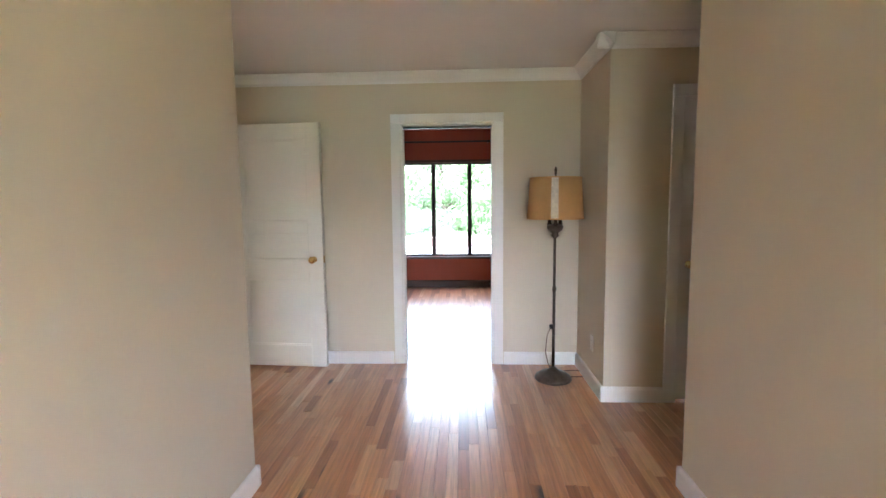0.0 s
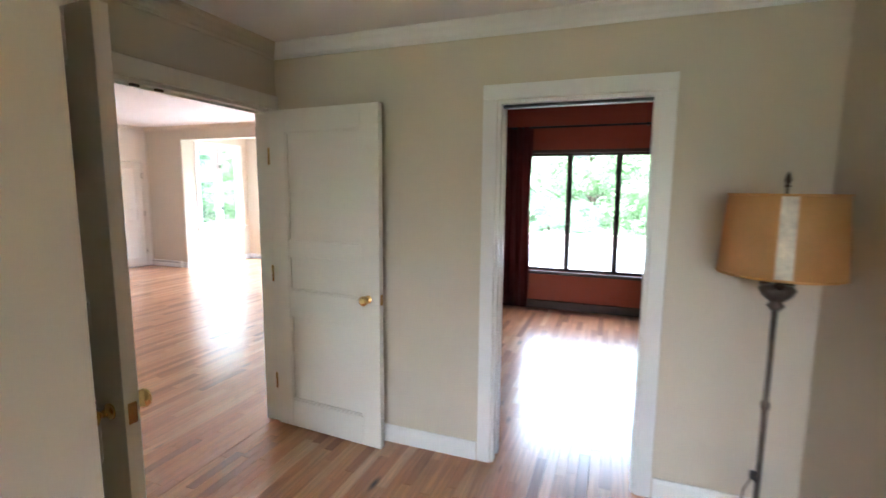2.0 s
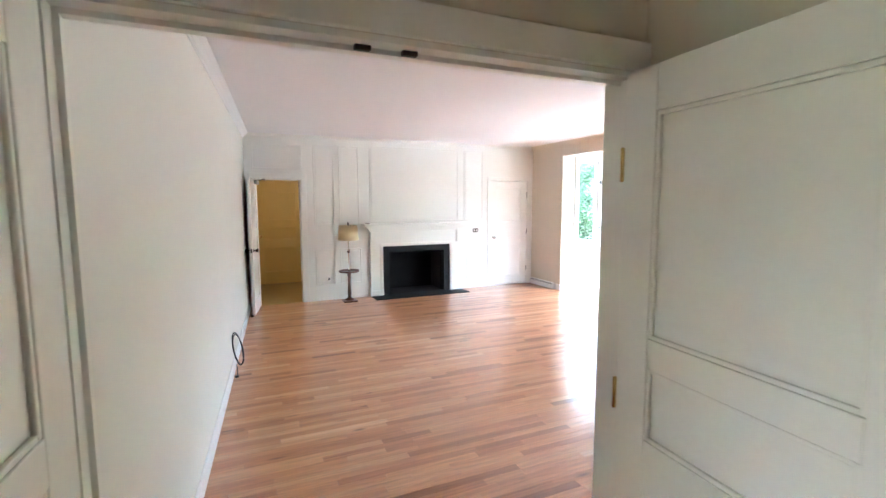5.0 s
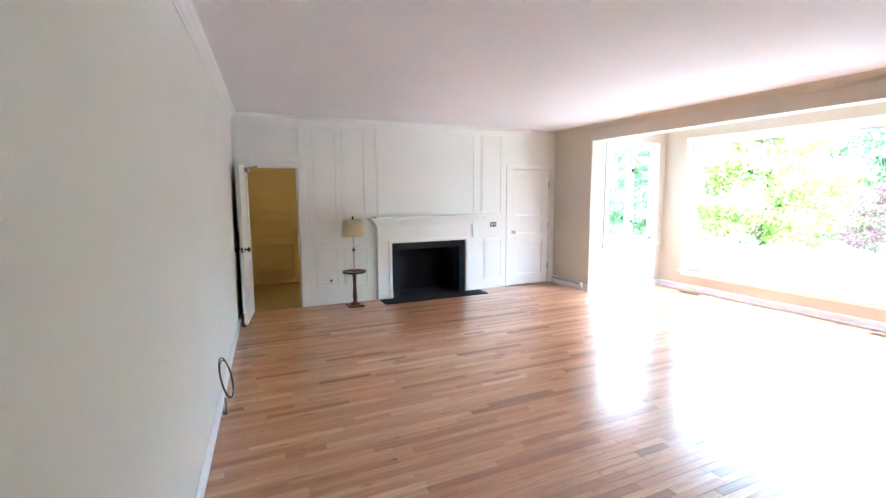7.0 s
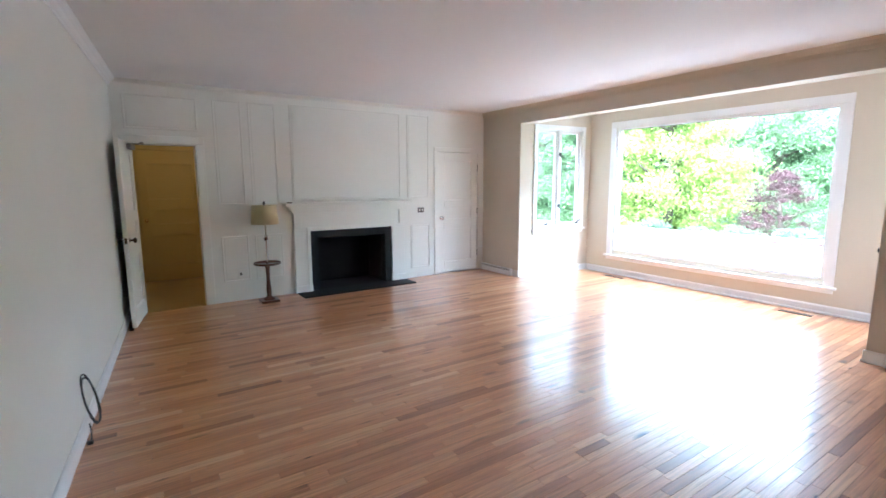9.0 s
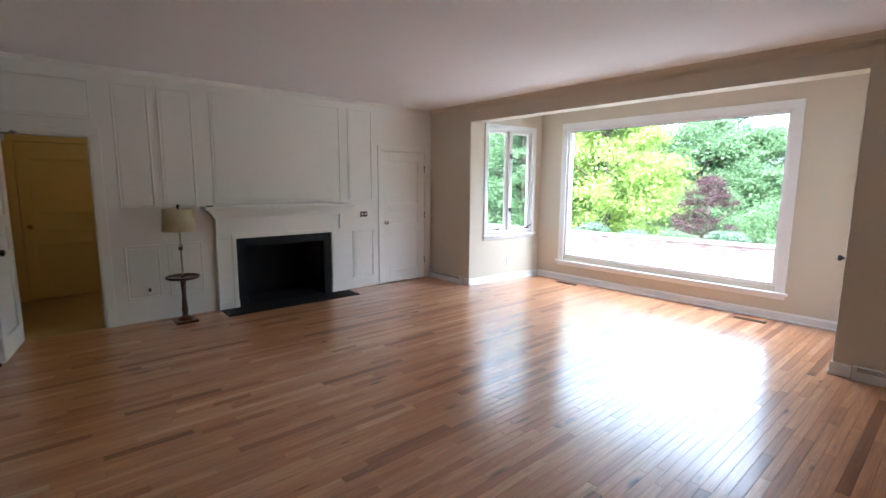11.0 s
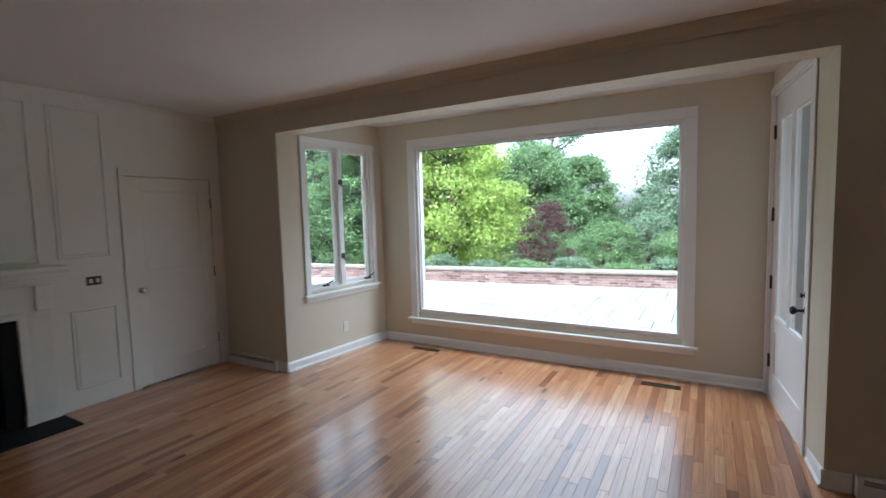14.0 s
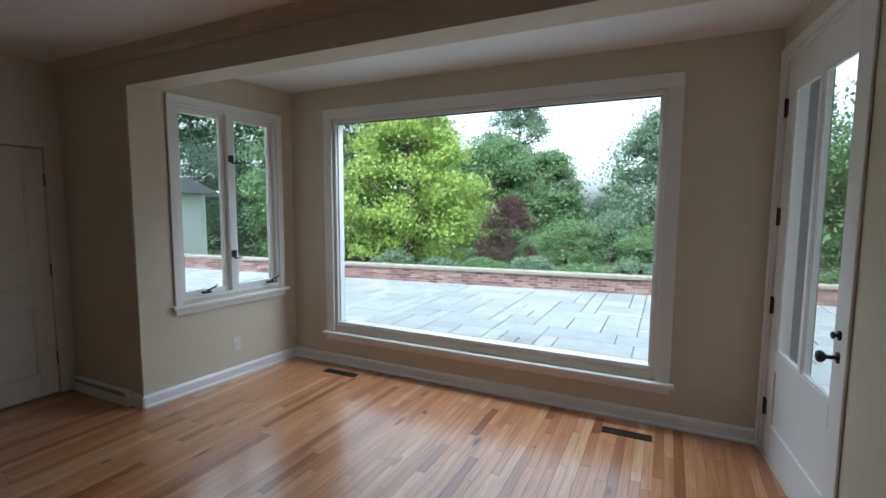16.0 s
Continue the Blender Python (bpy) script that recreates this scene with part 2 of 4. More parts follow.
def lathe(bm, profile, at=(0, 0, 0), seg=24, axis='z'):
    """Turns (radius, height) steps round an axis."""
    rings = []
    for r, h in profile:
        ring = []
        for i in range(seg):
            a = 2 * math.pi * i / seg
            p = (r * math.cos(a), r * math.sin(a), h)
            if axis == 'x':
                p = (p[2], p[0], p[1])
            elif axis == 'y':
                p = (p[1], p[2], p[0])
            ring.append(bm.verts.new((p[0] + at[0], p[1] + at[1], p[2] + at[2])))
        rings.append(ring)
    for a, b in zip(rings, rings[1:]):
        for i in range(seg):
            bm.faces.new((a[i], a[(i + 1) % seg], b[(i + 1) % seg], b[i]))
    for ring, flip in ((rings[0], True), (rings[-1], False)):
        bm.faces.new(ring[::-1] if flip else ring)
    for f in bm.faces:
        f.smooth = True
    return bm


def tube(bm, points, r, seg=8):
    """A round tube along points."""
    rings = []
    pts = [Vector(p) for p in points]
    for i, p in enumerate(pts):
        d = (pts[min(i + 1, len(pts) - 1)] - pts[max(i - 1, 0)]).normalized()
        u = d.cross(Vector((0.31, 0.17, 0.93))).normalized()
        w = d.cross(u)
        rr = r[i] if isinstance(r, (list, tuple)) else r
        rings.append([bm.verts.new(p + rr * (math.cos(2 * math.pi * k / seg) * u + math.sin(2 * math.pi * k / seg) * w)) for k in range(seg)])
    for a, b in zip(rings, rings[1:]):
        for i in range(seg):
            f = bm.faces.new((a[i], a[(i + 1) % seg], b[(i + 1) % seg], b[i]))
            f.smooth = True
    bm.faces.new(rings[0][::-1])
    bm.faces.new(rings[-1])
    return bm


def sweep(bm, profile, a, b):
    """A moulding: a profile of (out, z) carried from a to b; out is to the left of the way."""
    a, b = Vector((*a, 0)), Vector((*b, 0))
    d = (b - a).normalized()
    out = Vector((-d.y, d.x, 0))
    ends = [[bm.verts.new(p + out * o + Vector((0, 0, z))) for o, z in profile] for p in (a, b)]
    n = len(profile)
    for i in range(n):
        bm.faces.new((ends[0][i], ends[1][i], ends[1][(i + 1) % n], ends[0][(i + 1) % n]))
    bm.faces.new(ends[0][::-1])
    bm.faces.new(ends[1])
    return bm


def part(name, bm, mat, parent=None, label="", at=None):
    me = bpy.data.meshes.new(name)
    bmesh.ops.recalc_face_normals(bm, faces=bm.faces)
    bm.to_mesh(me)
    bm.free()
    me.materials.append(mat)
    ob = new(name, me)
    if parent is not None:
        ob.parent = parent
    if at is not None:
        ob.matrix_basis = at
    if label:
        ob["label"] = label
    return ob


def B():
    return bmesh.new()


def thing(name, m=None, **tags):
    ob = new(name)
    if m is not None:
        ob.matrix_basis = m
    return tagged(ob, **tags)


def ground_frame(p0, p1):
    """Local x runs from p0 to p1, local y to its left."""
    return pose(p0[0], p0[1], 0, 0, 0, math.degrees(math.atan2(p1[1] - p0[1], p1[0] - p0[0])))


def wall(name, p0, p1, thick, z0, z1, mat, openings=(), label="plain painted interior wall"):
    """A wall whose seen face runs from p0 to p1 on its right side; its body lies to the left. Openings: (s0, s1, z0, z1) go through."""
    length = math.dist(p0, p1)
    bm = B()
    cuts = sorted({0.0, length, *[s for o in openings for s in o[:2]]})
    for a, b in zip(cuts, cuts[1:]):
        mid = (a + b) / 2
        holes = sorted((o[2], o[3]) for o in openings if o[0] < mid < o[1])
        low = z0
        for h0, h1 in holes:
            if h0 > low + 1e-4:
                box(bm, a, b, 0, thick, low, h0)
            low = h1
        if z1 > low + 1e-4:
            box(bm, a, b, 0, thick, low, z1)
    bmesh.ops.remove_doubles(bm, verts=bm.verts, dist=1e-5)
    ob = part(name, bm, mat, at=ground_frame(p0, p1))
    return tagged(ob, label, "wall", kind="structure")


BASE = [(0, 0), (0.016, 0), (0.016, 0.085), (0.010, 0.10), (0.006, 0.105), (0, 0.105)]
BASE_TALL = [(0, 0), (0.030, 0), (0.030, 0.014), (0.018, 0.024), (0.018, 0.080), (0.012, 0.090), (0.004, 0.10), (0, 0.10)]
CROWN = [(0, 0), (0.010, 0), (0.013, 0.016), (0.024, 0.024), (0.04, 0.044), (0.06, 0.058), (0.066, 0.068), (0.072, 0.071), (0.072, 0.08), (0, 0.08)]


def trim(name, profile, a, b, mat, z=0.0, label="white painted wooden trim", category="trim"):
    """A baseboard or crown along a wall; the room is to the left of the way from a to b."""
    ob = part(name, sweep(B(), [(o, h + z) for o, h in profile], a, b), mat)
    return tagged(ob, label, category, kind="structure")


def casing(name, m, s0, s1, z0, z1, w, d, mat, sill=False, label="white painted wooden casing"):
    """A flat casing round an opening in a wall's own frame, standing out from its seen face by d."""
    bm = B()
    box(bm, s0 - w, s0, -d, -0.001, z0 if not sill else z0 - w, z1, 0.004)
    box(bm, s1, s1 + w, -d, -0.001, z0 if not sill else z0 - w, z1, 0.004)
    box(bm, s0 - w, s1 + w, -d - 0.003, -0.001, z1 + 0.0005, z1 + w, 0.004)
    if sill:
        box(bm, s0 - w, s1 + w, -d, -0.001, z0 - w - 0.05, z0 - w - 0.0005, 0.003)
        box(bm, s0 - w - 0.03, s1 + w + 0.03, -d - 0.035, -0.001, z0 - w, z0 - w + 0.03, 0.006)
    ob = part(name, bm, mat, at=m)
    return tagged(ob, label, "trim", kind="structure")


def lining(name, m, s0, s1, z0, z1, y0, y1, mat, t=0.018, bottom=False):
    """Boards that line an opening through a wall."""
    bm = B()
    box(bm, s0, s0 + t, y0, y1, z0, z1)
    box(bm, s1 - t, s1, y0, y1, z0, z1)
    box(bm, s0 + t, s1 - t, y0, y1, z1 - t, z1)
    if bottom:
        box(bm, s0 + t, s1 - t, y0, y1, z0, z0 + t)
    ob = part(name, bm, mat, at=m)
    return tagged(ob, "white painted jamb boards of an opening", "trim", kind="structure")


# ---- large structure ----
LIVING_CEIL, HALL_CEIL = 2.645, 2.38
XW, YN, XE = -7.95, 7.965, -1.52
SL0, SL1 = (-1.52, 2.30), (-7.95, 2.79)

hall_living = wall("wall_hall_west", (-1.40, 1.9), (-1.40, 8.1), 0.12, 0, 2.9, BEIGE, [(0.445, 1.905, 0, 2.0)], "beige painted wall with a wide double doorway")
hl = hall_living.matrix_basis
wall("wall_hall_north", (-1.398, 3.835), (3.2, 3.835), 0.14, 0, 2.6, BEIGE, [(1.403, 2.158, 0, 1.985)], "beige painted wall with a cased doorway")
hn = ground_frame((-1.398, 3.835), (3.2, 3.835))
wall("wall_hall_jog", (1.447, 3.833), (1.447, 3.205), 0.1, 0, 2.45, BEIGE)
wall("wall_hall_closet", (1.447, 3.105), (3.0, 3.105), 0.1, 0, 2.45, BEIGE, [(0.466, 1.246, 0, 2.0)], "beige painted wall with a closet door")
hc = ground_frame((1.447, 3.105), (3.0, 3.105))
wall("wall_hall_east", (3.0, 3.104), (3.0, 2.14), 0.1, 0, 2.45, BEIGE)
wall("wall_niche_south", (3.0, 2.142), (1.652, 2.142), 0.1, 0, 2.45, BEIGE)
wall("wall_pocket_south", (-0.612, 2.10), (-1.398, 2.10), 0.1, 0, 2.45, BEIGE)
wall("wall_corridor_west", (-0.49, 0.6), (-0.49, 2.102), 0.12, 0, 2.45, BEIGE)
wall("wall_corridor_east", (1.53, 2.144), (1.53, 0.6), 0.12, 0, 2.45, BEIGE)
# unseen room added behind the start of the walk; its window lights the hall
wall("wall_unseen_north_west", (-2.6, 0.6), (-0.49, 0.6), 0.12, 0, 2.45, BEIGE)
wall("wall_unseen_north_east", (1.53, 0.6), (4.6, 0.6), 0.12, 0, 2.45, BEIGE)
wall("wall_unseen_west", (-2.6, -3.0), (-2.6, 0.6), 0.12, 0, 2.45, BEIGE)
wall("wall_unseen_east", (4.6, 0.6), (4.6, -3.0), 0.12, 0, 2.45, BEIGE)
wall("wall_unseen_south", (4.72, -3.002), (-2.72, -3.002), 0.12, 0, 2.45, BEIGE, [(2.45, 4.1, 0.75, 1.95)], "added unseen wall with a wide opening that lets daylight in")

west = wall("wall_west", (XW, 2.6), (XW, 8.2), 0.16, 0, 2.9, CREAM, [(0.33, 1.0, 0, 1.965), (2.36, 3.50, 0, 0.80), (4.43, 5.24, 0, 1.99)], "cream painted panelled wall round a fireplace")
wm = west.matrix_basis
wall("wall_south", SL0, SL1, 0.14, 0, 2.9, IVORY)
wall("wall_north_west_pier", (XW + 0.002, YN), (-7.052, YN), 0.12, 0, 2.9, BEIGE)
wall("wall_north_east_pier", (-2.745, YN), (XE - 0.002, YN), 0.12, 0, 2.9, BEIGE)
wall("header_beam", (-7.05, YN), (-2.747, YN), 0.2, 2.40, 2.9, BEIGE, (), "beige painted beam over the window bay")
bl = ground_frame((-7.035, YN + 0.002), (-6.90, 9.44))
wall("wall_bay_west", (-7.035, YN + 0.002), (-6.90, 9.44), 0.12, -0.3, 2.9, BEIGE, [(0.325, 1.285, 0.775, 2.345)], "beige painted bay wall with a casement window")
wall("wall_bay_north", (-7.03, 9.44), (-2.90, 9.44), 0.16, -0.3, 2.9, BEIGE, [(0.64, 3.495, 0.385, 2.35)], "beige painted bay wall with a picture window")
bn = ground_frame((-7.03, 9.44), (-2.90, 9.44))
wall("wall_bay_east", (-2.91, 9.438), (-2.76, YN + 0.002), 0.12, -0.3, 2.9, BEIGE, [(0.06, 1.08, 0, 2.45)], "beige painted bay wall with a glazed door")
br = ground_frame((-2.91, 9.438), (-2.76, YN + 0.002))

wall("wall_red_north", (-1.395, RED_Y), (3.3, RED_Y), 0.16, 0, 2.75, RED, [(0.855, 2.58, 0.50, 1.99)], "terracotta red wall with a row of windows")
rn = ground_frame((-1.395, RED_Y), (3.3, RED_Y))
wall("wall_red_east", (3.2, RED_Y - 0.002), (3.2, 3.977), 0.12, 0, 2.75, RED, (), "terracotta red painted wall")
wall("wall_red_west", (-1.397, 3.977), (-1.397, RED_Y - 0.002), -0.02, 0, 2.75, RED, (), "terracotta red painted wall")

# passage behind the west door
wall("wall_passage_south", (-8.112, 2.86), (-9.9, 2.86), 0.1, 0, 2.5, YELLOW)
wall("wall_passage_north", (-9.9, 3.98), (-8.112, 3.98), 0.1, 0, 2.5, YELLOW)
wall("wall_passage_west", (-9.9, 2.7), (-9.9, 4.1), 0.12, 0, 2.5, YELLOW, [(0.28, 1.16, 0, 2.0)])
pw = ground_frame((-9.9, 2.7), (-9.9, 4.1))
bm = box(box(box(box(B(), -8.8, -8.7, 6.8, 8.2, 0, 2.6), -8.7, -8.112, 6.8, 6.9, 0, 2.6), -8.7, -8.112, 8.1, 8.2, 0, 2.6), -8.8, -7.964, 6.8, 8.2, -0.2, -0.004)
tagged(part("closet_shell", bm, CREAM), "plain cupboard back walls and floor", "wall", kind="structure")
# added solid block, out of sight, keeps daylight from leaking round door_6
bm = box(B(), -10.3, -9.975, 2.4, 4.4, -0.2, 2.7)
tagged(part("passage_light_block", bm, YELLOW), "unseen block that stops daylight leaking round the passage door", "wall", kind="structure")
tagged(part("hall_closet_shell", box(B(), 1.55, 3.1, 3.6, 3.7, 0, 2.5), BEIGE), "plain closet back wall", "wall", kind="structure")


def slab(name, x0, x1, y0, y1, z0, z1, mat, label, category):
    return tagged(part(name, box(B(), x0, x1, y0, y1, z0, z1), mat), label, category, kind="structure")


slab("ceiling_living", -8.1, -1.42, 2.1, 9.6, LIVING_CEIL, 2.88, CEILING, "off-white plaster ceiling of the living room", "ceiling")
slab("ceiling_unseen_room", -2.72, 4.72, -3.12, 0.598, HALL_CEIL, 2.6, CEILING, "off-white plaster ceiling of the added unseen room behind", "ceiling")
slab("ceiling_hall", -1.395, 3.1, 0.6, 3.833, HALL_CEIL, 2.6, CEILING, "off-white plaster ceiling of the hall", "ceiling")
slab("ceiling_red_room", -1.39, 3.25, 3.98, RED_Y + 0.1, 2.55, 2.75, CEILING, "off-white plaster ceiling of the red room", "ceiling")
slab("ceiling_passage", -10.0, -8.11, 2.75, 4.1, 2.3, 2.5, YELLOW, "passage ceiling in yellow with warm light in the colour", "ceiling")
slab("ceiling_closet", -8.8, -8.11, 6.9, 8.1, 2.3, 2.5, CEILING, "plain closet ceiling", "ceiling")
slab("floor_passage", -10.0, -7.965, 2.75, 4.1, -0.2, 0.0, LINO, "tan smooth passage floor", "floor")
slab("floor_unseen_room", -2.72, 4.72, -3.12, 0.298, -0.25, -0.001, LINO, "tan smooth floor of the added unseen room behind", "floor")
floor = slab("floor", -7.963, 3.2, 0.3, 9.46, -0.25, -0.013, SUBFLOOR, "narrow oak strip floor, honey coloured and glossy", "floor")

# baseboards, the room to the left of the way
trim("baseboard", BASE, (3.0, 3.833), (0.842, 3.833), WHITE)
trim("baseboard", BASE, (-0.078, 3.833), (-1.39, 3.833), WHITE)
trim("baseboard", BASE, (1.445, 3.105), (1.445, 3.817), WHITE)
trim("baseboard", BASE, (1.84, 3.103), (1.431, 3.103), WHITE)
trim("baseboard", BASE, (-0.488, 2.10), (-0.488, 0.6), WHITE)
trim("baseboard", BASE, (-0.62, 2.102), (-0.472, 2.102), WHITE)
trim("baseboard", BASE, (1.528, 0.6), (1.528, 2.144), WHITE)
trim("baseboard", BASE, (1.512, 2.146), (1.66, 2.146), WHITE)
trim("baseboard", BASE, (SL1[0] + 0.02, SL1[1] + 0.001), (SL0[0] - 0.14, SL0[1] + 0.013), WHITE)
trim("baseboard", BASE_TALL, (-6.898, 9.42), (-7.031, 7.96), WHITE)
trim("baseboard", BASE_TALL, (-2.80, 9.438), (-7.0, 9.438), WHITE)
trim("baseboard", BASE_TALL, (-2.757, 7.95), (-2.775, 8.26), WHITE)
trim("baseboard", BASE, (-7.018, 7.963), (-7.14, 7.963), WHITE)
trim("baseboard", BASE, (-2.64, 7.963), (-2.775, 7.963), WHITE)
# crowns
H0 = HALL_CEIL - 0.08
trim("crown_moulding", CROWN, (1.445, 3.833), (-1.40, 3.833), WHITE, H0)
trim("crown_moulding", CROWN, (1.445, 3.015), (1.445, 3.833), WHITE, H0)
trim("crown_moulding", CROWN, (3.0, 3.103), (1.355, 3.103), WHITE, H0)
trim("crown_moulding", CROWN, (-1.398, 3.833), (-1.398, 2.10), BEIGE, H0, "beige painted crown moulding")
L0 = LIVING_CEIL - 0.08
trim("crown_moulding", CROWN, (SL1[0], SL1[1] + 0.001), (SL0[0], SL0[1] + 0.001), WHITE, L0)
SMALL = [(o * 0.55, 0.036 + h * 0.55) for o, h in CROWN]
trim("crown_moulding", SMALL, (XW + 0.002, 7.96), (XW + 0.002, 2.8), CREAM, L0, "cream painted cornice moulding")
COVE = [(0, 0), (0.006, 0), (0.016, 0.032), (0.04, 0.06), (0.07, 0.076), (0.07, 0.08), (0, 0.08)]
trim("crown_moulding", COVE, (XE, YN - 0.002), (XW, YN - 0.002), BEIGE, L0, "beige painted cove moulding")

# casings
casing("double_door_casing", hl, 0.445, 1.905, 0, 2.0, 0.085, 0.018, DOORPAINT)
lining("double_door_lining", hl, 0.445, 1.905, 0, 2.0, -0.001, 0.121, DOORPAINT, 0.016)
stop = part("door_stop", box(box(B(), 0.461, 1.889, 0.05, 0.062, 1.972, 1.984), 0.461, 0.473, 0.05, 0.062, 0, 1.972), DOORPAINT, at=hl)
tagged(stop, "off-white door stop strip", "trim", kind="structure")
casing("doorway_casing", hn, 1.403, 2.158, 0, 1.985, 0.076, 0.018, WHITE)
lining("doorway_lining", hn, 1.403, 2.158, 0, 1.985, -0.001, 0.05, WHITE, 0.016)
lining("doorway_lining", hn, 1.403, 2.158, 0, 1.985, 0.092, 0.145, WHITE, 0.016)
track = part("pocket_door_track", box(B(), 1.42, 2.14, 0.052, 0.09, 1.955, 1.984), BLACK, at=hn)
tagged(track, "dark sliding door track slot", "trim", kind="structure")
casing("closet_casing", hc, 0.466, 1.246, 0, 2.0, 0.075, 0.018, WHITE)
lining("closet_lining", hc, 0.466, 1.246, 0, 2.0, -0.001, 0.101, WHITE, 0.014)
casing("passage_door_casing", wm, 0.33, 1.0, 0, 1.965, 0.085, 0.016, CREAM, label="cream painted wooden casing")
lining("passage_door_lining", wm, 0.33, 1.0, 0, 1.965, -0.001, 0.165, CREAM, 0.014)
casing("cupboard_casing", wm, 4.43, 5.24, 0, 1.99, 0.07, 0.016, CREAM, label="cream painted wooden casing")
casing("picture_window_casing", bn, 0.64, 3.495, 0.385, 2.35, 0.095, 0.02, WHITE, True)
casing("side_window_casing", bl, 0.325, 1.285, 0.775, 2.345, 0.06, 0.02, WHITE, True)
casing("passage_far_casing", pw, 0.28, 1.16, 0, 2.0, 0.08, 0.016, YELLOW, label="wooden casing in yellow with warm light in the colour")

# raised mouldings that frame the wall panels
PANELS = [(0.30, 1.03, 2.12, 2.50), (1.20, 1.52, 1.24, 2.51), (1.60, 1.93, 1.24, 2.51), (2.11, 3.75, 1.27, 2.53), (3.87, 4.26, 1.28, 2.53), (1.20, 1.52, 0.26, 0.84), (1.60, 1.95, 0.26, 0.84), (3.92, 4.27, 0.16, 0.84)]
for s0, s1, z0, z1 in PANELS:
    bm = B()
    w, d = 0.016, 0.011
    for q in ((s0, s0 + w, z0, z1), (s1 - w, s1, z0, z1), (s0 + w, s1 - w, z0, z0 + w), (s0 + w, s1 - w, z1 - w, z1)):
        box(bm, q[0], q[1], -d, 0.0005, q[2], q[3], 0.004)
    part("panel_moulding", bm, CREAM, west)
    part("panel_field", box(B(), s0 + 0.03, s1 - 0.03, -0.004, 0.0005, z0 + 0.03, z1 - 0.03, 0.003), CREAM, west)


# ---- doors ----
def panel_door(name, m, w, h, panels, mat, label, stile=0.12, t=0.042, knob=None, knob_mat=BRASS, both=True, hinges=(), hinge_mat=BRASS, hinge_side=-1):
    """A leaf hung at local x=0: core, stiles, rails, knobs and hinges."""
    door = thing(name, m, label=label, category="door", kind="structure")
    part("core", box(B(), stile - 0.004, w - stile + 0.004, -t * 0.16, t * 0.16, 0.02, h - 0.02), mat, door)
    for a, b in ((0, stile), (w - stile, w)):
        part("stile", box(B(), a, b, -t / 2, t / 2, 0.012, h, 0.003), mat, door)
    cuts = [0.012] + [z for p in panels for z in p] + [h]
    for a, b in zip(cuts[::2], cuts[1::2]):
        part("rail", box(B(), stile, w - stile, -t / 2, t / 2, a, b, 0.003), mat, door)
    for z0, z1 in panels:
        bm = B()
        for sgn in (-1, 1):
            y0, y1 = sorted((sgn * t * 0.16, sgn * (t / 2 - 0.003)))
            k = 0.013
            box(bm, stile, stile + k, y0, y1, z0, z1, 0.003)
            box(bm, w - stile - k, w - stile, y0, y1, z0, z1, 0.003)
            box(bm, stile + k, w - stile - k, y0, y1, z0, z0 + k, 0.003)
            box(bm, stile + k, w - stile - k, y0, y1, z1 - k, z1, 0.003)
        part("panel_moulding", bm, mat, door)
    if knob:
        kx, kz = knob
        for sgn in ((-1, 1) if both else (-1,)):
            k = part("knob", lathe(B(), [(0.024, 0), (0.024, 0.004), (0.02, 0.006), (0.011, 0.009), (0.010, 0.028), (0.018, 0.034), (0.027, 0.042), (0.029, 0.052), (0.025, 0.061), (0.012, 0.066)], axis='y', seg=20), knob_mat, door, "round metal door knob")
            k.matrix_basis = pose(kx, sgn * t / 2, kz, 0, 0, 0 if sgn > 0 else 180)
        part("latch_plate", box(B(), w - 0.0005, w + 0.002, -0.012, 0.012, kz - 0.03, kz + 0.03), knob_mat, door)
    for z in hinges:
        bm = lathe(B(), [(0.003, z - 0.052), (0.006, z - 0.05), (0.006, z + 0.05), (0.003, z + 0.052)], (-0.004, hinge_side * (t / 2 + 0.003), 0), 10)
        part("hinge", bm, hinge_mat, door)
    return door


THREE = [(0.19, 0.74), (0.90, 1.12), (1.21, 1.86)]
panel_door("door_1", pose(-1.39, 3.775, 0, 0, 0, -4.0), 0.775, 1.99, THREE, DOORPAINT, "off-white painted three-panel wooden door standing open", knob=(0.70, 0.905), hinges=(0.3, 1.0, 1.72))
panel_door("door_2", pose(-1.395, 2.338, 0, 0, 0, -4.2), 0.765, 1.99, THREE, DOORPAINT, "off-white painted three-panel wooden door standing open", knob=(0.70, 0.905), hinges=(0.3, 1.72), hinge_mat=BRONZE)
panel_door("door_3", pose(1.447 + 1.23, 3.145, 0, 0, 0, 180), 0.75, 1.985, [(0.25, 0.95), (1.10, 1.85)], WHITE, "white painted closet door, closed, with brass knob", knob=(0.69, 0.93), hinges=())
panel_door("door_4", pose(-7.945, 2.935, 0, 0, 0, -9.5), 0.66, 1.955, THREE, CREAM, "cream painted panel door standing open beside the wall", knob=(0.60, 0.93), knob_mat=BRONZE, hinges=(0.25, 1.0, 1.7), hinge_mat=BRONZE)
panel_door("door_5", pose(XW - 0.022, 2.6 + 5.235, 0, 0, 0, -90), 0.80, 1.985, THREE, CREAM, "cream painted cupboard door, closed, with nickel knob", knob=(0.745, 0.93), knob_mat=CHROME, hinges=(0.30, 1.02, 1.74), hinge_mat=BRONZE, hinge_side=1)
panel_door("door_6", pose(-9.95, 2.7 + 1.15, 0, 0, 0, -90), 0.86, 1.99, [(0.24, 0.72), (0.88, 1.12), (1.26, 1.80)], YELLOW, "panel door in warm-lit yellow, closed, at the passage end", t=0.085, knob=(0.79, 0.95))

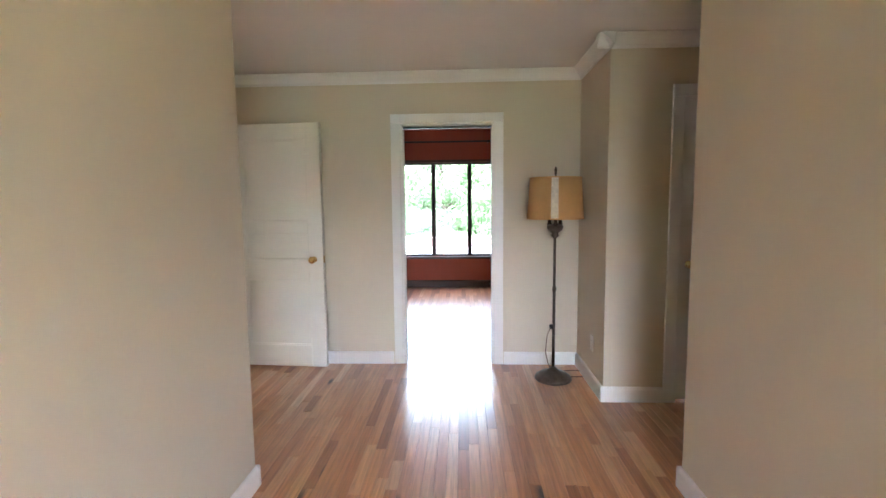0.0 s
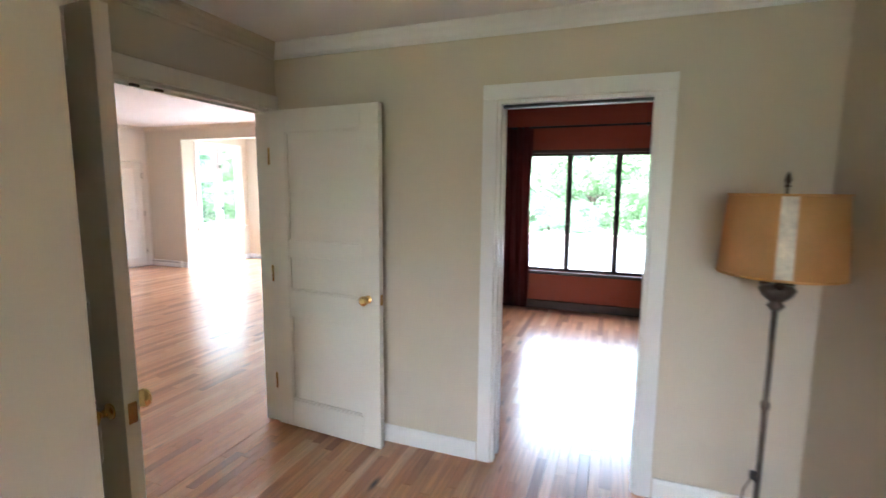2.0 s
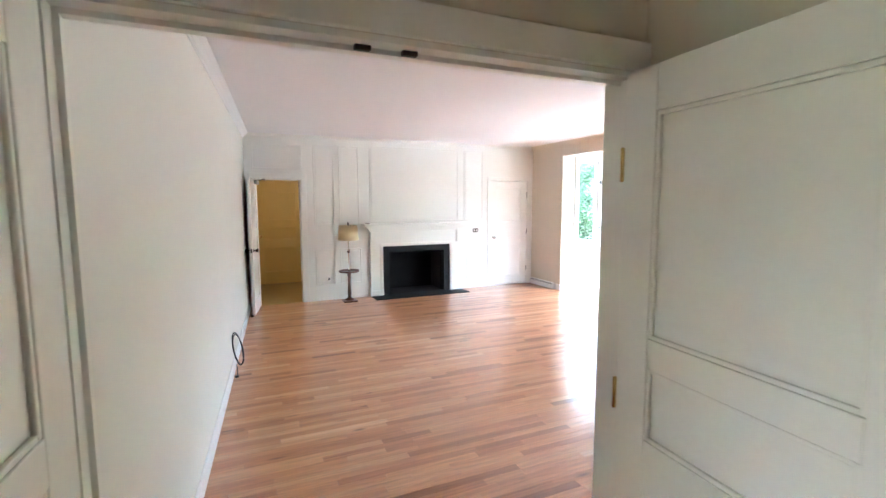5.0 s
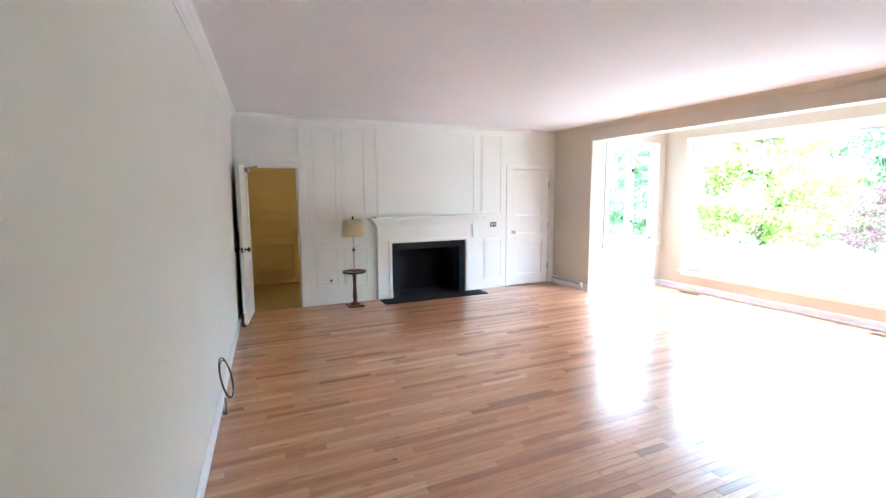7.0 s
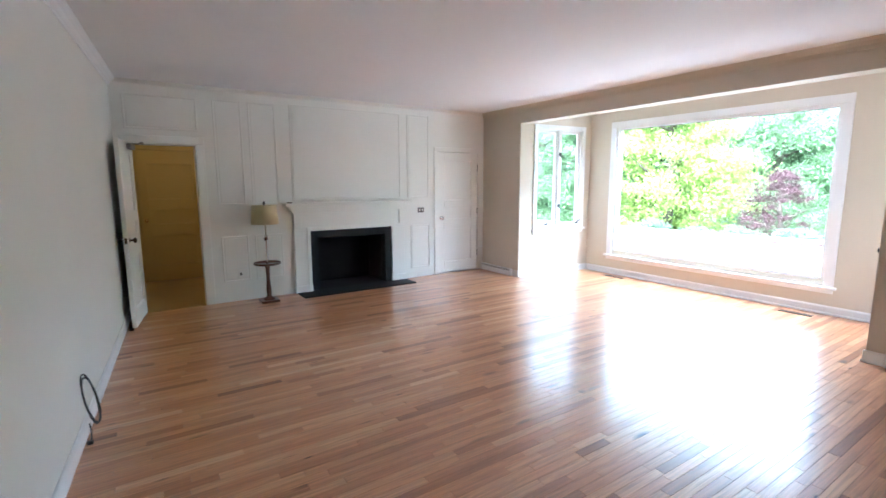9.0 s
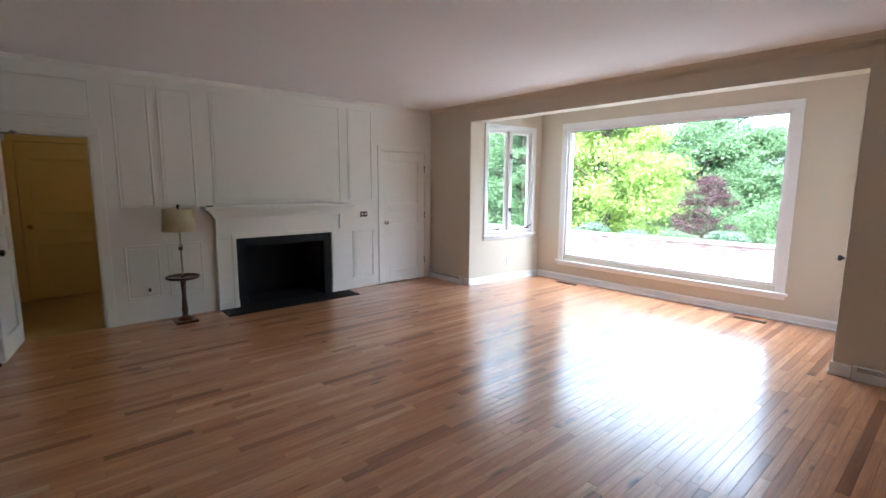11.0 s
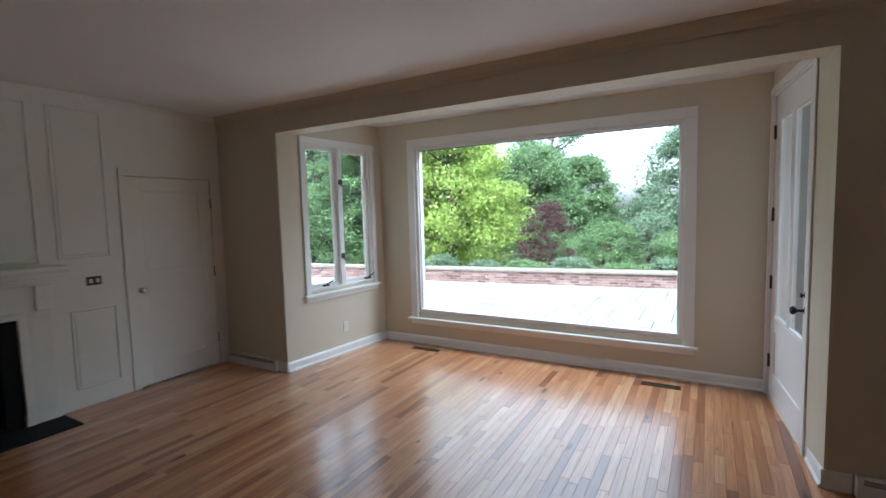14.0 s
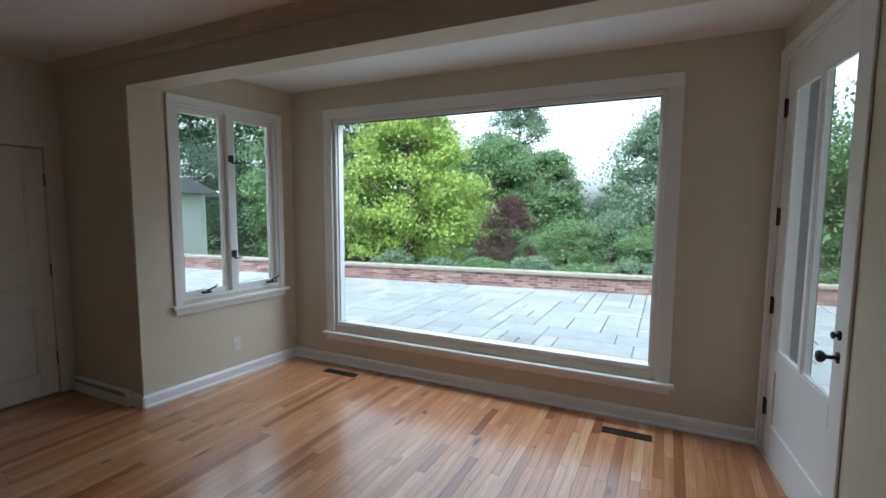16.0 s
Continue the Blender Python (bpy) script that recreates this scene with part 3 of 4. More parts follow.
# glazed terrace door in the bay, hung on its far side
gd = thing("door_7", br, label="white painted door with two tall glass panes", category="door", kind="structure")
for a, b in ((0.085, 0.195), (0.945, 1.055)):
    part("stile", box(B(), a, b, 0.012, 0.057, 0.012, 2.43, 0.003), WHITE, gd)
part("stile", box(B(), 0.55, 0.59, 0.012, 0.057, 0.68, 2.24, 0.003), WHITE, gd, "slim white bar between the panes")
for a, b in ((0.012, 0.22), (0.56, 0.68), (2.24, 2.43)):
    part("rail", box(B(), 0.195, 0.945, 0.012, 0.057, a, b, 0.003), WHITE, gd)
part("panel", box(B(), 0.195, 0.945, 0.024, 0.045, 0.22, 0.56), WHITE, gd)
for a, b in ((0.195, 0.55), (0.59, 0.945)):
    p = part("pane", box(B(), a, b, 0.032, 0.037, 0.68, 2.24), GLASS, gd, "clear glass pane")
    p.visible_shadow = False
    bm = B()
    for q in ((a, a + 0.014, 0.68, 2.24), (b - 0.014, b, 0.68, 2.24), (a + 0.014, b - 0.014, 0.68, 0.694), (a + 0.014, b - 0.014, 2.226, 2.24)):
        box(bm, q[0], q[1], 0.016, 0.030, q[2], q[3], 0.003)
    part("glazing_bead", bm, WHITE, gd)
for z in (0.30, 0.95, 1.50, 2.15):
    bm = lathe(B(), [(0.008, z - 0.055), (0.008, z + 0.055)], (0.079, 0.006, 0), 10)
    part("hinge", box(bm, 0.082, 0.112, 0.009, 0.0115, z - 0.05, z + 0.05), BRONZE, gd)
k = part("knob", lathe(B(), [(0.026, 0), (0.026, 0.005), (0.01, 0.01), (0.009, 0.045), (0.02, 0.052), (0.028, 0.064), (0.024, 0.078), (0.01, 0.083)], axis='y', seg=20), BLACK, gd, "black round door knob")
k.matrix_basis = pose(1.0, 0.012, 0.90, 0, 0, 180)
k = part("lock_turn", lathe(B(), [(0.022, 0), (0.022, 0.006), (0.008, 0.01), (0.008, 0.02), (0.016, 0.022), (0.016, 0.03)], axis='y', seg=16), BLACK, gd, "black lock thumb turn")
k.matrix_basis = pose(1.0, 0.012, 1.0, 0, 0, 180)
lining("glazed_door_lining", br, 0.06, 1.08, 0, 2.45, -0.002, 0.121, WHITE, 0.02)
# outer reveal in the sky-tinted colour
jamb = part("outer_jamb", box(box(box(B(), 0.03, 0.078, 0.122, 0.24, -0.1, 2.47), 1.062, 1.11, 0.122, 0.24, -0.1, 2.47), 0.078, 1.062, 0.122, 0.24, 2.432, 2.47), JAMB, at=br)
tagged(jamb, "white outer jamb of the glazed door, skylight tint in its colour", "trim", kind="structure")
for z in (1.03, 1.06, 1.09, 1.14):
    part("screw", lathe(B(), [(0.006, 0), (0.006, 0.002), (0.003, 0.003)], axis='y', seg=8), BLACK, gd).matrix_basis = pose(1.035, 0.012, z, 0, 0, 180)
casing("glazed_door_casing", br, 0.06, 1.08, 0, 2.45, 0.055, 0.014, WHITE)


def door_closer(m, label):
    c = thing("door_closer", m, label=label, category="door closer")
    part("body", box(B(), -0.11, 0.11, -0.045, 0, -0.03, 0.03, 0.008), STEEL, c)
    part("arm", tube(B(), [(0.05, -0.03, 0.035), (0.13, -0.07, 0.04), (0.02, -0.12, 0.045)], 0.008), STEEL, c)
    part("bracket", box(B(), -0.02, 0.05, -0.14, -0.11, 0.03, 0.055, 0.004), STEEL, c)
    return c


door_closer(br @ pose(1.12, -0.016, 2.52), "grey metal door closer on the glazed door")
door_closer(pose(-7.70, 2.925, 1.90, 0, 0, 170.5), "pale metal door closer on the open door")

# catches in the head of the double doorway
for s in (1.06, 1.18):
    c = part("door_catch", box(B(), s - 0.02, s + 0.02, 0.03, 0.05, 1.972, 1.985, 0.003), BRONZE, at=hl)
    tagged(c, "small bronze ball catch in the door head", "door catch")


# ---- windows ----
def sash(win, m_s0, m_s1, z0, z1, w, y0, y1, mat, name="sash"):
    bm = B()
    box(bm, m_s0, m_s0 + w, y0, y1, z0, z1, 0.003)
    box(bm, m_s1 - w, m_s1, y0, y1, z0, z1, 0.003)
    box(bm, m_s0 + w, m_s1 - w, y0, y1, z0, z0 + w, 0.003)
    box(bm, m_s0 + w, m_s1 - w, y0, y1, z1 - w, z1, 0.003)
    f = part(name, bm, mat, win)
    p = part("pane", box(B(), m_s0 + w, m_s1 - w, (y0 + y1) / 2 - 0.003, (y0 + y1) / 2 + 0.003, z0 + w, z1 - w), GLASS, win)
    p.visible_shadow = False
    return f


w1 = thing("window_1", bn, label="large white framed fixed picture window onto a terrace", category="window", kind="structure")
sash(w1, 0.64, 3.495, 0.385, 2.35, 0.035, 0.005, 0.05, WHITE, "window_frame")
part("inner_bead", box(box(B(), 0.675, 0.69, 0.03, 0.09, 0.42, 2.315), 3.445, 3.46, 0.03, 0.09, 0.42, 2.315), WHITE, w1)
part("outer_sill", box(B(), 0.66, 3.475, 0.055, 0.22, 0.36, 0.384), WHITE, w1)
# the shadow under the head is modelled as a thin dark strip
part("head_shadow_strip", box(B(), 0.69, 3.445, 0.03, 0.06, 2.307, 2.3145), BRONZE, w1, "dark strip drawn as the shadow line at the window head")

w2 = thing("window_2", bl, label="white pair of casement windows with black latches", category="window", kind="structure")
part("window_frame", box(box(box(box(B(), 0.325, 0.345, 0, 0.12, 0.775, 2.345), 1.265, 1.285, 0, 0.12, 0.775, 2.345), 0.345, 1.265, 0, 0.12, 2.325, 2.345), 0.345, 1.265, 0, 0.12, 0.775, 0.795), WHITE, w2)
part("mullion", box(B(), 0.775, 0.835, 0.0, 0.09, 0.795, 2.325, 0.004), WHITE, w2)
for a, b in ((0.345, 0.775), (0.835, 1.265)):
    sash(w2, a, b, 0.795, 2.325, 0.04, 0.04, 0.08, WHITE)
for z in (1.12, 1.95):
    l = part("latch", box(box(B(), 0.782, 0.828, -0.012, 0, z - 0.03, z + 0.03, 0.003), 0.80, 0.87, -0.03, -0.012, z - 0.045, z - 0.03, 0.004), BLACK, w2, "black casement latch")
for s in (0.52, 1.16):
    bm = box(B(), s - 0.035, s + 0.035, -0.05, -0.005, 0.812, 0.832, 0.004)
    tube(bm, [(s, -0.03, 0.83), (s + 0.02, -0.055, 0.85), (s + 0.06, -0.06, 0.862), (s + 0.075, -0.06, 0.88)], 0.007)
    part("crank", bm, BLACK, w2, "black crank handle on the sill")

w3 = thing("window_3", rn, label="row of dark wood framed windows in red wall", category="window", kind="structure")
for i in range(3):
    s0 = 0.855 + i * 0.575
    sash(w3, s0, s0 + 0.575, 0.50, 1.99, 0.034, 0.02, 0.07, DARKWOOD)
part("window_sill", box(B(), 0.80, 2.635, -0.06, 0.0, 0.46, 0.50, 0.006), DARKWOOD, w3)
part("window_head", box(B(), 0.80, 2.635, -0.02, 0.0, 1.99, 2.03, 0.004), DARKWOOD, w3)
rb = trim("baseboard", [(0, 0), (0.02, 0), (0.02, 0.10), (0, 0.11)], (3.2, RED_Y), (-1.39, RED_Y), DARKWOOD, label="dark stained wooden baseboard")

# curtain and its rod in the red room
rod = thing("curtain_rod", label="dark metal curtain rod above the windows", category="curtain rod")
part("rod", tube(B(), [(-1.1, RED_Y - 0.09, 2.30), (2.9, RED_Y - 0.09, 2.30)], 0.014), BLACK, rod)
for x in (-0.95, 0.9, 2.7):
    part("bracket", box(B(), x - 0.01, x + 0.01, RED_Y - 0.095, RED_Y, 2.285, 2.315), BLACK, rod)


def curtain(x0, x1):
    bm = B()
    cols = []
    n = 60
    for i in range(n + 1):
        u = i / n
        col = []
        for j in range(9):
            v = j / 8
            wave = 0.035 * math.sin(u * 34 + 0.5 * v) * (0.55 + 0.45 * v) + 0.01 * math.sin(u * 81)
            col.append(bm.verts.new((x0 + (x1 - x0) * u + 0.012 * math.sin(9 * v + 20 * u), RED_Y - 0.10 + wave, 2.31 - 2.29 * v)))
        cols.append(col)
    for a, b in zip(cols, cols[1:]):
        for j in range(8):
            bm.faces.new((a[j], b[j], b[j + 1], a[j + 1])).smooth = True
    bmesh.ops.solidify(bm, geom=bm.faces[:], thickness=0.004)
    return tagged(part("curtain", bm, CURTAIN), "dark maroon floor-length curtain drawn aside", "curtain")


curtain(-0.98, -0.42)
curtain(1.02, 1.60)

# ---- fireplace ----
fp = thing("fireplace", wm, label="white painted mantelpiece with black slate surround", category="fireplace")
S0, S1 = 2.31, 3.56
bm = B()
box(bm, S0, S0 + 0.11, -0.045, 0.1, 0, 0.852, 0.003)
box(bm, S1 - 0.11, S1, -0.045, 0.1, 0, 0.852, 0.003)
box(bm, S0 + 0.11, S1 - 0.11, -0.045, 0.1, 0.745, 0.852, 0.003)
part("surround", bm, SLATE, fp, "black slate surround")
part("hearth", box(B(), 2.10, 3.80, -0.38, 0.0, -0.004, 0.012, 0.004), SLATE, fp, "flat black slate hearth")
for q in ((2.42, 3.44, 0.55, 0.62, 0.006, 0.80), (2.36, 2.42, 0.1, 0.62, 0.006, 0.80), (3.44, 3.50, 0.1, 0.62, 0.006, 0.80), (2.36, 3.50, 0.1, 0.62, 0.80, 0.9), (2.36, 3.50, 0.0, 0.62, -0.02, 0.006)):
    part("firebox_slab", box(B(), *q), SOOT, fp, "soot-black firebox lining")
for a, b in ((2.09, S0), (S1, 3.78)):
    part("pilaster", box(box(B(), a, b, -0.055, 0.0, 0, 1.0, 0.005), a - 0.008, b + 0.008, -0.065, 0.0, 0, 0.10, 0.004), CREAM, fp)
part("frieze", box(B(), 2.09, 3.78, -0.06, 0.0, 0.8525, 1.10, 0.005), CREAM, fp)
part("architrave", box(box(box(B(), S0 - 0.05, S0 - 0.001, -0.07, -0.055, 0.0, 0.90, 0.004), S1 + 0.001, S1 + 0.05, -0.07, -0.055, 0.0, 0.90, 0.004), S0 - 0.05, S1 + 0.05, -0.072, -0.058, 0.8525, 0.902, 0.004), CREAM, fp)
bm = B()
for i, (z0, z1, d) in enumerate(((1.10, 1.125, 0.075), (1.125, 1.155, 0.095), (1.155, 1.19, 0.13), (1.19, 1.205, 0.16))):
    box(bm, 2.09 - d + 0.06, 3.78 + d - 0.06, -d, 0, z0 + 0.0003, z1, 0.004)
part("bed_moulding", bm, CREAM, fp)
part("shelf", box(B(), 1.955, 3.86, -0.215, 0.0, 1.2055, 1.245, 0.006), CREAM, fp)
for a in (2.09, 3.68):
    part("bracket", box(B(), a, a + 0.10, -0.085, -0.058, 0.90, 1.10, 0.004), CREAM, fp)

# ---- wall fittings ----
def plate(name, m, w, h, mat, label, category, slots=0, slot_mat=BLACK):
    p = thing(name, m, label=label, category=category)
    part("cover", box(B(), -w / 2, w / 2, -0.006, 0, -h / 2, h / 2, 0.002), mat, p)
    for i in range(slots):
        x = (i - (slots - 1) / 2) * w / max(slots, 1) * 0.9
        part("toggle", box(B(), x - 0.012, x + 0.012, -0.012, -0.005, -0.018, 0.018, 0.002), slot_mat, p)
    return p


plate("light_switch", wm @ pose(4.112, 0, 1.075), 0.115, 0.075, BRONZE, "dark bronze double light switch plate", "light switch", 2, PLASTIC)
plate("outlet", wm @ pose(1.40, -0.004, 0.35), 0.07, 0.115, CREAM, "cream wall outlet plate with dark socket", "outlet", 1)
plate("outlet", bl @ pose(0.80, 0, 0.30), 0.07, 0.115, PLASTIC, "ivory wall outlet plate", "outlet", 1, PLASTIC)
plate("outlet", ground_frame((1.447, 3.833), (1.447, 3.205)) @ pose(0.45, 0, 0.32), 0.07, 0.115, PLASTIC, "ivory wall outlet plate", "outlet", 1, PLASTIC)


def register(m, w):
    """A white baseboard register with a slotted top."""
    r = thing("baseboard_register", m, label="white metal baseboard register with slotted top", category="register")
    part("body", box(B(), 0, w, -0.05, -0.001, 0.0, 0.115, 0.006), WHITE, r)
    for i in range(3):
        part("slot", box(B(), 0.03, w - 0.03, -0.0525, -0.049, 0.082 + i * 0.011, 0.086 + i * 0.011), BRONZE, r)
    return r


register(ground_frame((-7.92, YN), (-7.052, YN)), 0.76)
register(ground_frame((-2.63, YN), (-1.6, YN)), 0.95)


def floor_vent(x0, x1, y0, y1):
    v = thing("floor_vent", pose(x0, y0, 0), label="dark bronze slotted floor vent", category="vent")
    w, d = x1 - x0, y1 - y0
    part("frame", box(box(box(box(B(), 0, w, 0, 0.014, 0.0, 0.005), 0, w, d - 0.014, d, 0.0, 0.005), 0, 0.014, 0.014, d - 0.014, 0.0, 0.005), w - 0.014, w, 0.014, d - 0.014, 0.0, 0.005), BRONZE, v)
    part("backing", box(B(), 0.01, w - 0.01, 0.01, d - 0.01, 0.0, 0.0012), BLACK, v)
    n = 14
    for i in range(n):
        x = 0.02 + (w - 0.04) * (i + 0.5) / n
        part("slat", box(B(), x - 0.005, x + 0.005, 0.014, d - 0.014, 0.001, 0.004), BRONZE, v)


floor_vent(-6.35, -6.00, 9.20, 9.28)
floor_vent(-3.85, -3.53, 9.15, 9.235)

# ---- lamps ----
def drum(bm, r0, r1, z0, z1, seg=40, t=0.003):
    rings = [[bm.verts.new((r * math.cos(2 * math.pi * i / seg), r * math.sin(2 * math.pi * i / seg), z)) for i in range(seg)] for r, z in ((r0, z0), (r1, z1), (r1 - t, z1), (r0 - t, z0))]
    for a, b in zip(rings, rings[1:] + rings[:1]):
        for i in range(seg):
            bm.faces.new((a[i], a[(i + 1) % seg], b[(i + 1) % seg], b[i])).smooth = True
    return bm


lamp = thing("floor_lamp", pose(1.19, 3.50, 0), label="antique metal floor lamp with amber drum shade", category="floor lamp")
part("base", lathe(B(), [(0.135, 0), (0.14, 0.012), (0.13, 0.03), (0.115, 0.035), (0.10, 0.05), (0.055, 0.062), (0.03, 0.085), (0.018, 0.10)], seg=32), IRON, lamp)
part("pole", lathe(B(), [(0.011, 0.10), (0.011, 0.68), (0.016, 0.69), (0.016, 0.71), (0.010, 0.72), (0.010, 1.08)], seg=14), IRON, lamp)
part("cup", lathe(B(), [(0.012, 1.08), (0.03, 1.10), (0.02, 1.115), (0.05, 1.14), (0.062, 1.165), (0.05, 1.18), (0.02, 1.185)], seg=20), IRON, lamp)
for i in range(3):
    a = 2.1 * i + 0.4
    part("socket", lathe(B(), [(0.012, 1.17), (0.02, 1.185), (0.013, 1.195), (0.013, 1.25)], (0.045 * math.cos(a), 0.045 * math.sin(a), 0), 12), BRONZE, lamp)
part("stem", lathe(B(), [(0.006, 1.18), (0.006, 1.555)], seg=10), IRON, lamp)
part("finial", lathe(B(), [(0.012, 1.55), (0.006, 1.56), (0.012, 1.575), (0.008, 1.59), (0.003, 1.605)], seg=12), BRONZE, lamp)
part("shade", drum(B(), 0.205, 0.185, 1.225, 1.525), AMBER, lamp, "amber parchment drum shade")
for z, r in ((1.226, 0.207), (1.521, 0.188)):
    part("shade_rim", drum(B(), r, r, z - 0.004, z + 0.004), AMBER, lamp)
# narrow paler strip from the shade's bottom to its top
bm = B()
strip_a = math.radians(258)
cols = [[bm.verts.new(((r + 0.001) * math.cos(strip_a + d), (r + 0.001) * math.sin(strip_a + d), z)) for r, z in ((0.205, 1.232), (0.185, 1.518))] for d in (-0.13, -0.04, 0.05, 0.13)]
for a, b in zip(cols, cols[1:]):
    bm.faces.new((a[0], b[0], b[1], a[1]))
part("pale_strip", bm, PALE_STRIP, lamp, "pale crinkled strip up the shade")
for i in range(3):
    a = 2.1 * i
    part("spider_arm", tube(B(), [(0, 0, 1.515), (0.183 * math.cos(a), 0.183 * math.sin(a), 1.515)], 0.0025, 6), IRON, lamp)
cord = thing("lamp_cord", label="dark lamp cord with plug and a loop on the floor", category="cord")
part("cable", tube(B(), [(1.19 + 0.12, 3.50, 0.02)] + [(1.37 + 0.11 * math.cos(a), 3.60 + 0.07 * math.sin(a), 0.007) for a in [3.6 + 0.4 * i for i in range(14)]], 0.004, 6), MAHOGANY, cord)
part("hanging_cable", tube(B(), [(1.165, 3.47, 0.42), (1.135, 3.465, 0.35), (1.125, 3.47, 0.22), (1.15, 3.48, 0.12), (1.18, 3.49, 0.07)], 0.0035, 6), MAHOGANY, cord)
part("plug", box(B(), 1.152, 1.18, 3.455, 3.48, 0.40, 0.435, 0.006), BLACK, cord, "black plug")

tl = thing("table_lamp_stand", pose(-7.70, 4.28, 0), label="dark wood tray-table floor lamp with cream shade", category="floor lamp")
part("foot", box(B(), -0.11, 0.11, -0.11, 0.11, 0.0, 0.028, 0.008), MAHOGANY, tl)
part("plinth", lathe(B(), [(0.075, 0.028), (0.07, 0.045), (0.04, 0.06), (0.028, 0.075)], seg=20), MAHOGANY, tl)
part("column", lathe(B(), [(0.026, 0.07), (0.032, 0.14), (0.022, 0.30), (0.026, 0.42), (0.035, 0.475)], seg=16), MAHOGANY, tl)
part("tray", lathe(B(), [(0.04, 0.475), (0.15, 0.482), (0.165, 0.49), (0.165, 0.51), (0.158, 0.51), (0.155, 0.497), (0.02, 0.495)], seg=32), MAHOGANY, tl)
part("pole", lathe(B(), [(0.018, 0.495), (0.010, 0.52), (0.010, 0.82), (0.02, 0.83), (0.02, 0.85), (0.008, 0.86), (0.008, 1.27)], seg=14), CHROME, tl)
part("collar", lathe(B(), [(0.012, 0.79), (0.022, 0.80), (0.022, 0.825), (0.012, 0.835)], seg=14), MAHOGANY, tl)
part("shade", drum(B(), 0.165, 0.145, 1.0, 1.235), LINEN, tl, "cream linen drum shade")
part("finial", lathe(B(), [(0.01, 1.245), (0.016, 1.255), (0.012, 1.275), (0.004, 1.285)], seg=12), BLACK, tl)
for i in range(3):
    part("spider_arm", tube(B(), [(0, 0, 1.225), (0.143 * math.cos(2.1 * i), 0.143 * math.sin(2.1 * i), 1.225)], 0.0025, 6), IRON, tl)

# unseen fixture, added as an assumed source of the passage's warm light
cl = thing("added_ceiling_light", pose(-8.55, 3.80, 2.3), label="assumed round ceiling light, out of view, that brightens the passage", category="ceiling light")
part("canopy", lathe(B(), [(0.07, 0), (0.07, -0.02), (0.05, -0.03)], seg=24), CHROME, cl)
gl = material("lit_opal_glass", (0.9, 0.85, 0.7), 0.4, bump=0)
gl.node_tree.nodes["Principled BSDF"].inputs["Emission Color"].default_value = (1.0, 0.86, 0.62, 1)
gl.node_tree.nodes["Principled BSDF"].inputs["Emission Strength"].default_value = 0.8
part("globe", lathe(B(), [(0.05, -0.03), (0.09, -0.06), (0.10, -0.10), (0.08, -0.14), (0.03, -0.16)], seg=24), gl, cl, "glowing opal globe")

# coil of cable that hangs at the south wall
wallat = lambda x: SL0[1] + (SL1[1] - SL0[1]) * (SL0[0] - x) / (SL0[0] - SL1[0])
cc = thing("cable_coil", label="looped black cable coming out of the wall", category="cable")
for dx, rr, dy in ((0.0, 0.13, 0.055), (0.018, 0.118, 0.062)):
    part("loop", tube(B(), [(-4.93 + dx + 0.75 * rr * math.cos(a), wallat(-4.93) + dy + 0.045 * math.cos(a + 0.3), 0.25 + rr * 1.2 * math.sin(a)) for a in [0.35 * i for i in range(19)]], 0.0045, 6), RUBBER, cc)
part("tail", tube(B(), [(-4.93, wallat(-4.93) + 0.04, 0.10), (-4.90, wallat(-4.9) + 0.05, 0.06), (-4.87, wallat(-4.87) + 0.05, 0.02), (-4.86, wallat(-4.86) + 0.05, 0.006)], 0.0045, 6), RUBBER, cc)
part("plug", box(B(), -4.875, -4.85, wallat(-4.86) + 0.03, wallat(-4.86) + 0.06, 0.0, 0.02, 0.004), BLACK, cc)
ds = thing("door_stop_foot", pose(-7.30, 2.80, 0), label="dark rubber door stop on the floor", category="door stop")
part("wedge", box(B(), -0.05, 0.06, -0.02, 0.02, 0, 0.02, 0.004), BRONZE, ds)
mb = thing("matchbox", wm @ pose(2.02, -0.16, 1.245), label="small brown box lying on the mantel shelf", category="box")
part("sleeve", box(B(), -0.03, 0.03, -0.02, 0.02, 0, 0.012, 0.002), MAHOGANY, mb)


# ---- outdoors ----
ground = slab("ground", -900, 900, -900, 900, -3.2, -0.62, SOIL, "green ground cover reaching to the horizon", "ground")
TZ = -0.16
TA = math.radians(8.2)
terrace = slab("pavement", -16.0, 6.0, 9.6, 15.2, -0.6, TZ - 0.022, JOINT, "pale bluestone flagged terrace with open joints", "pavement")
W0, W1 = (-18.0, 13.55), (8.0, 17.29)
gw = ground_frame(W0, W1)
tp = part("terrace_bed", box(B(), 2, 24, -2.0, 0.05, -0.6, TZ - 0.026), JOINT, at=gw)
tagged(tp, "dark grit bed of the terrace paving", "pavement", kind="structure")
gwall = thing("garden_wall", gw, label="low red brick garden wall with stone cap", category="wall", kind="structure")
part("core", box(B(), 0, 26.3, 0.012, 0.24, -0.6, 0.125), MORTAR, gwall, "pale mortar")
for i in range(22):
    part("cap_stone", box(B(), i * 1.195, i * 1.195 + 1.187, -0.03, 0.28, 0.127, 0.19, 0.008), CAP, gwall)

rnd = random.Random(4)
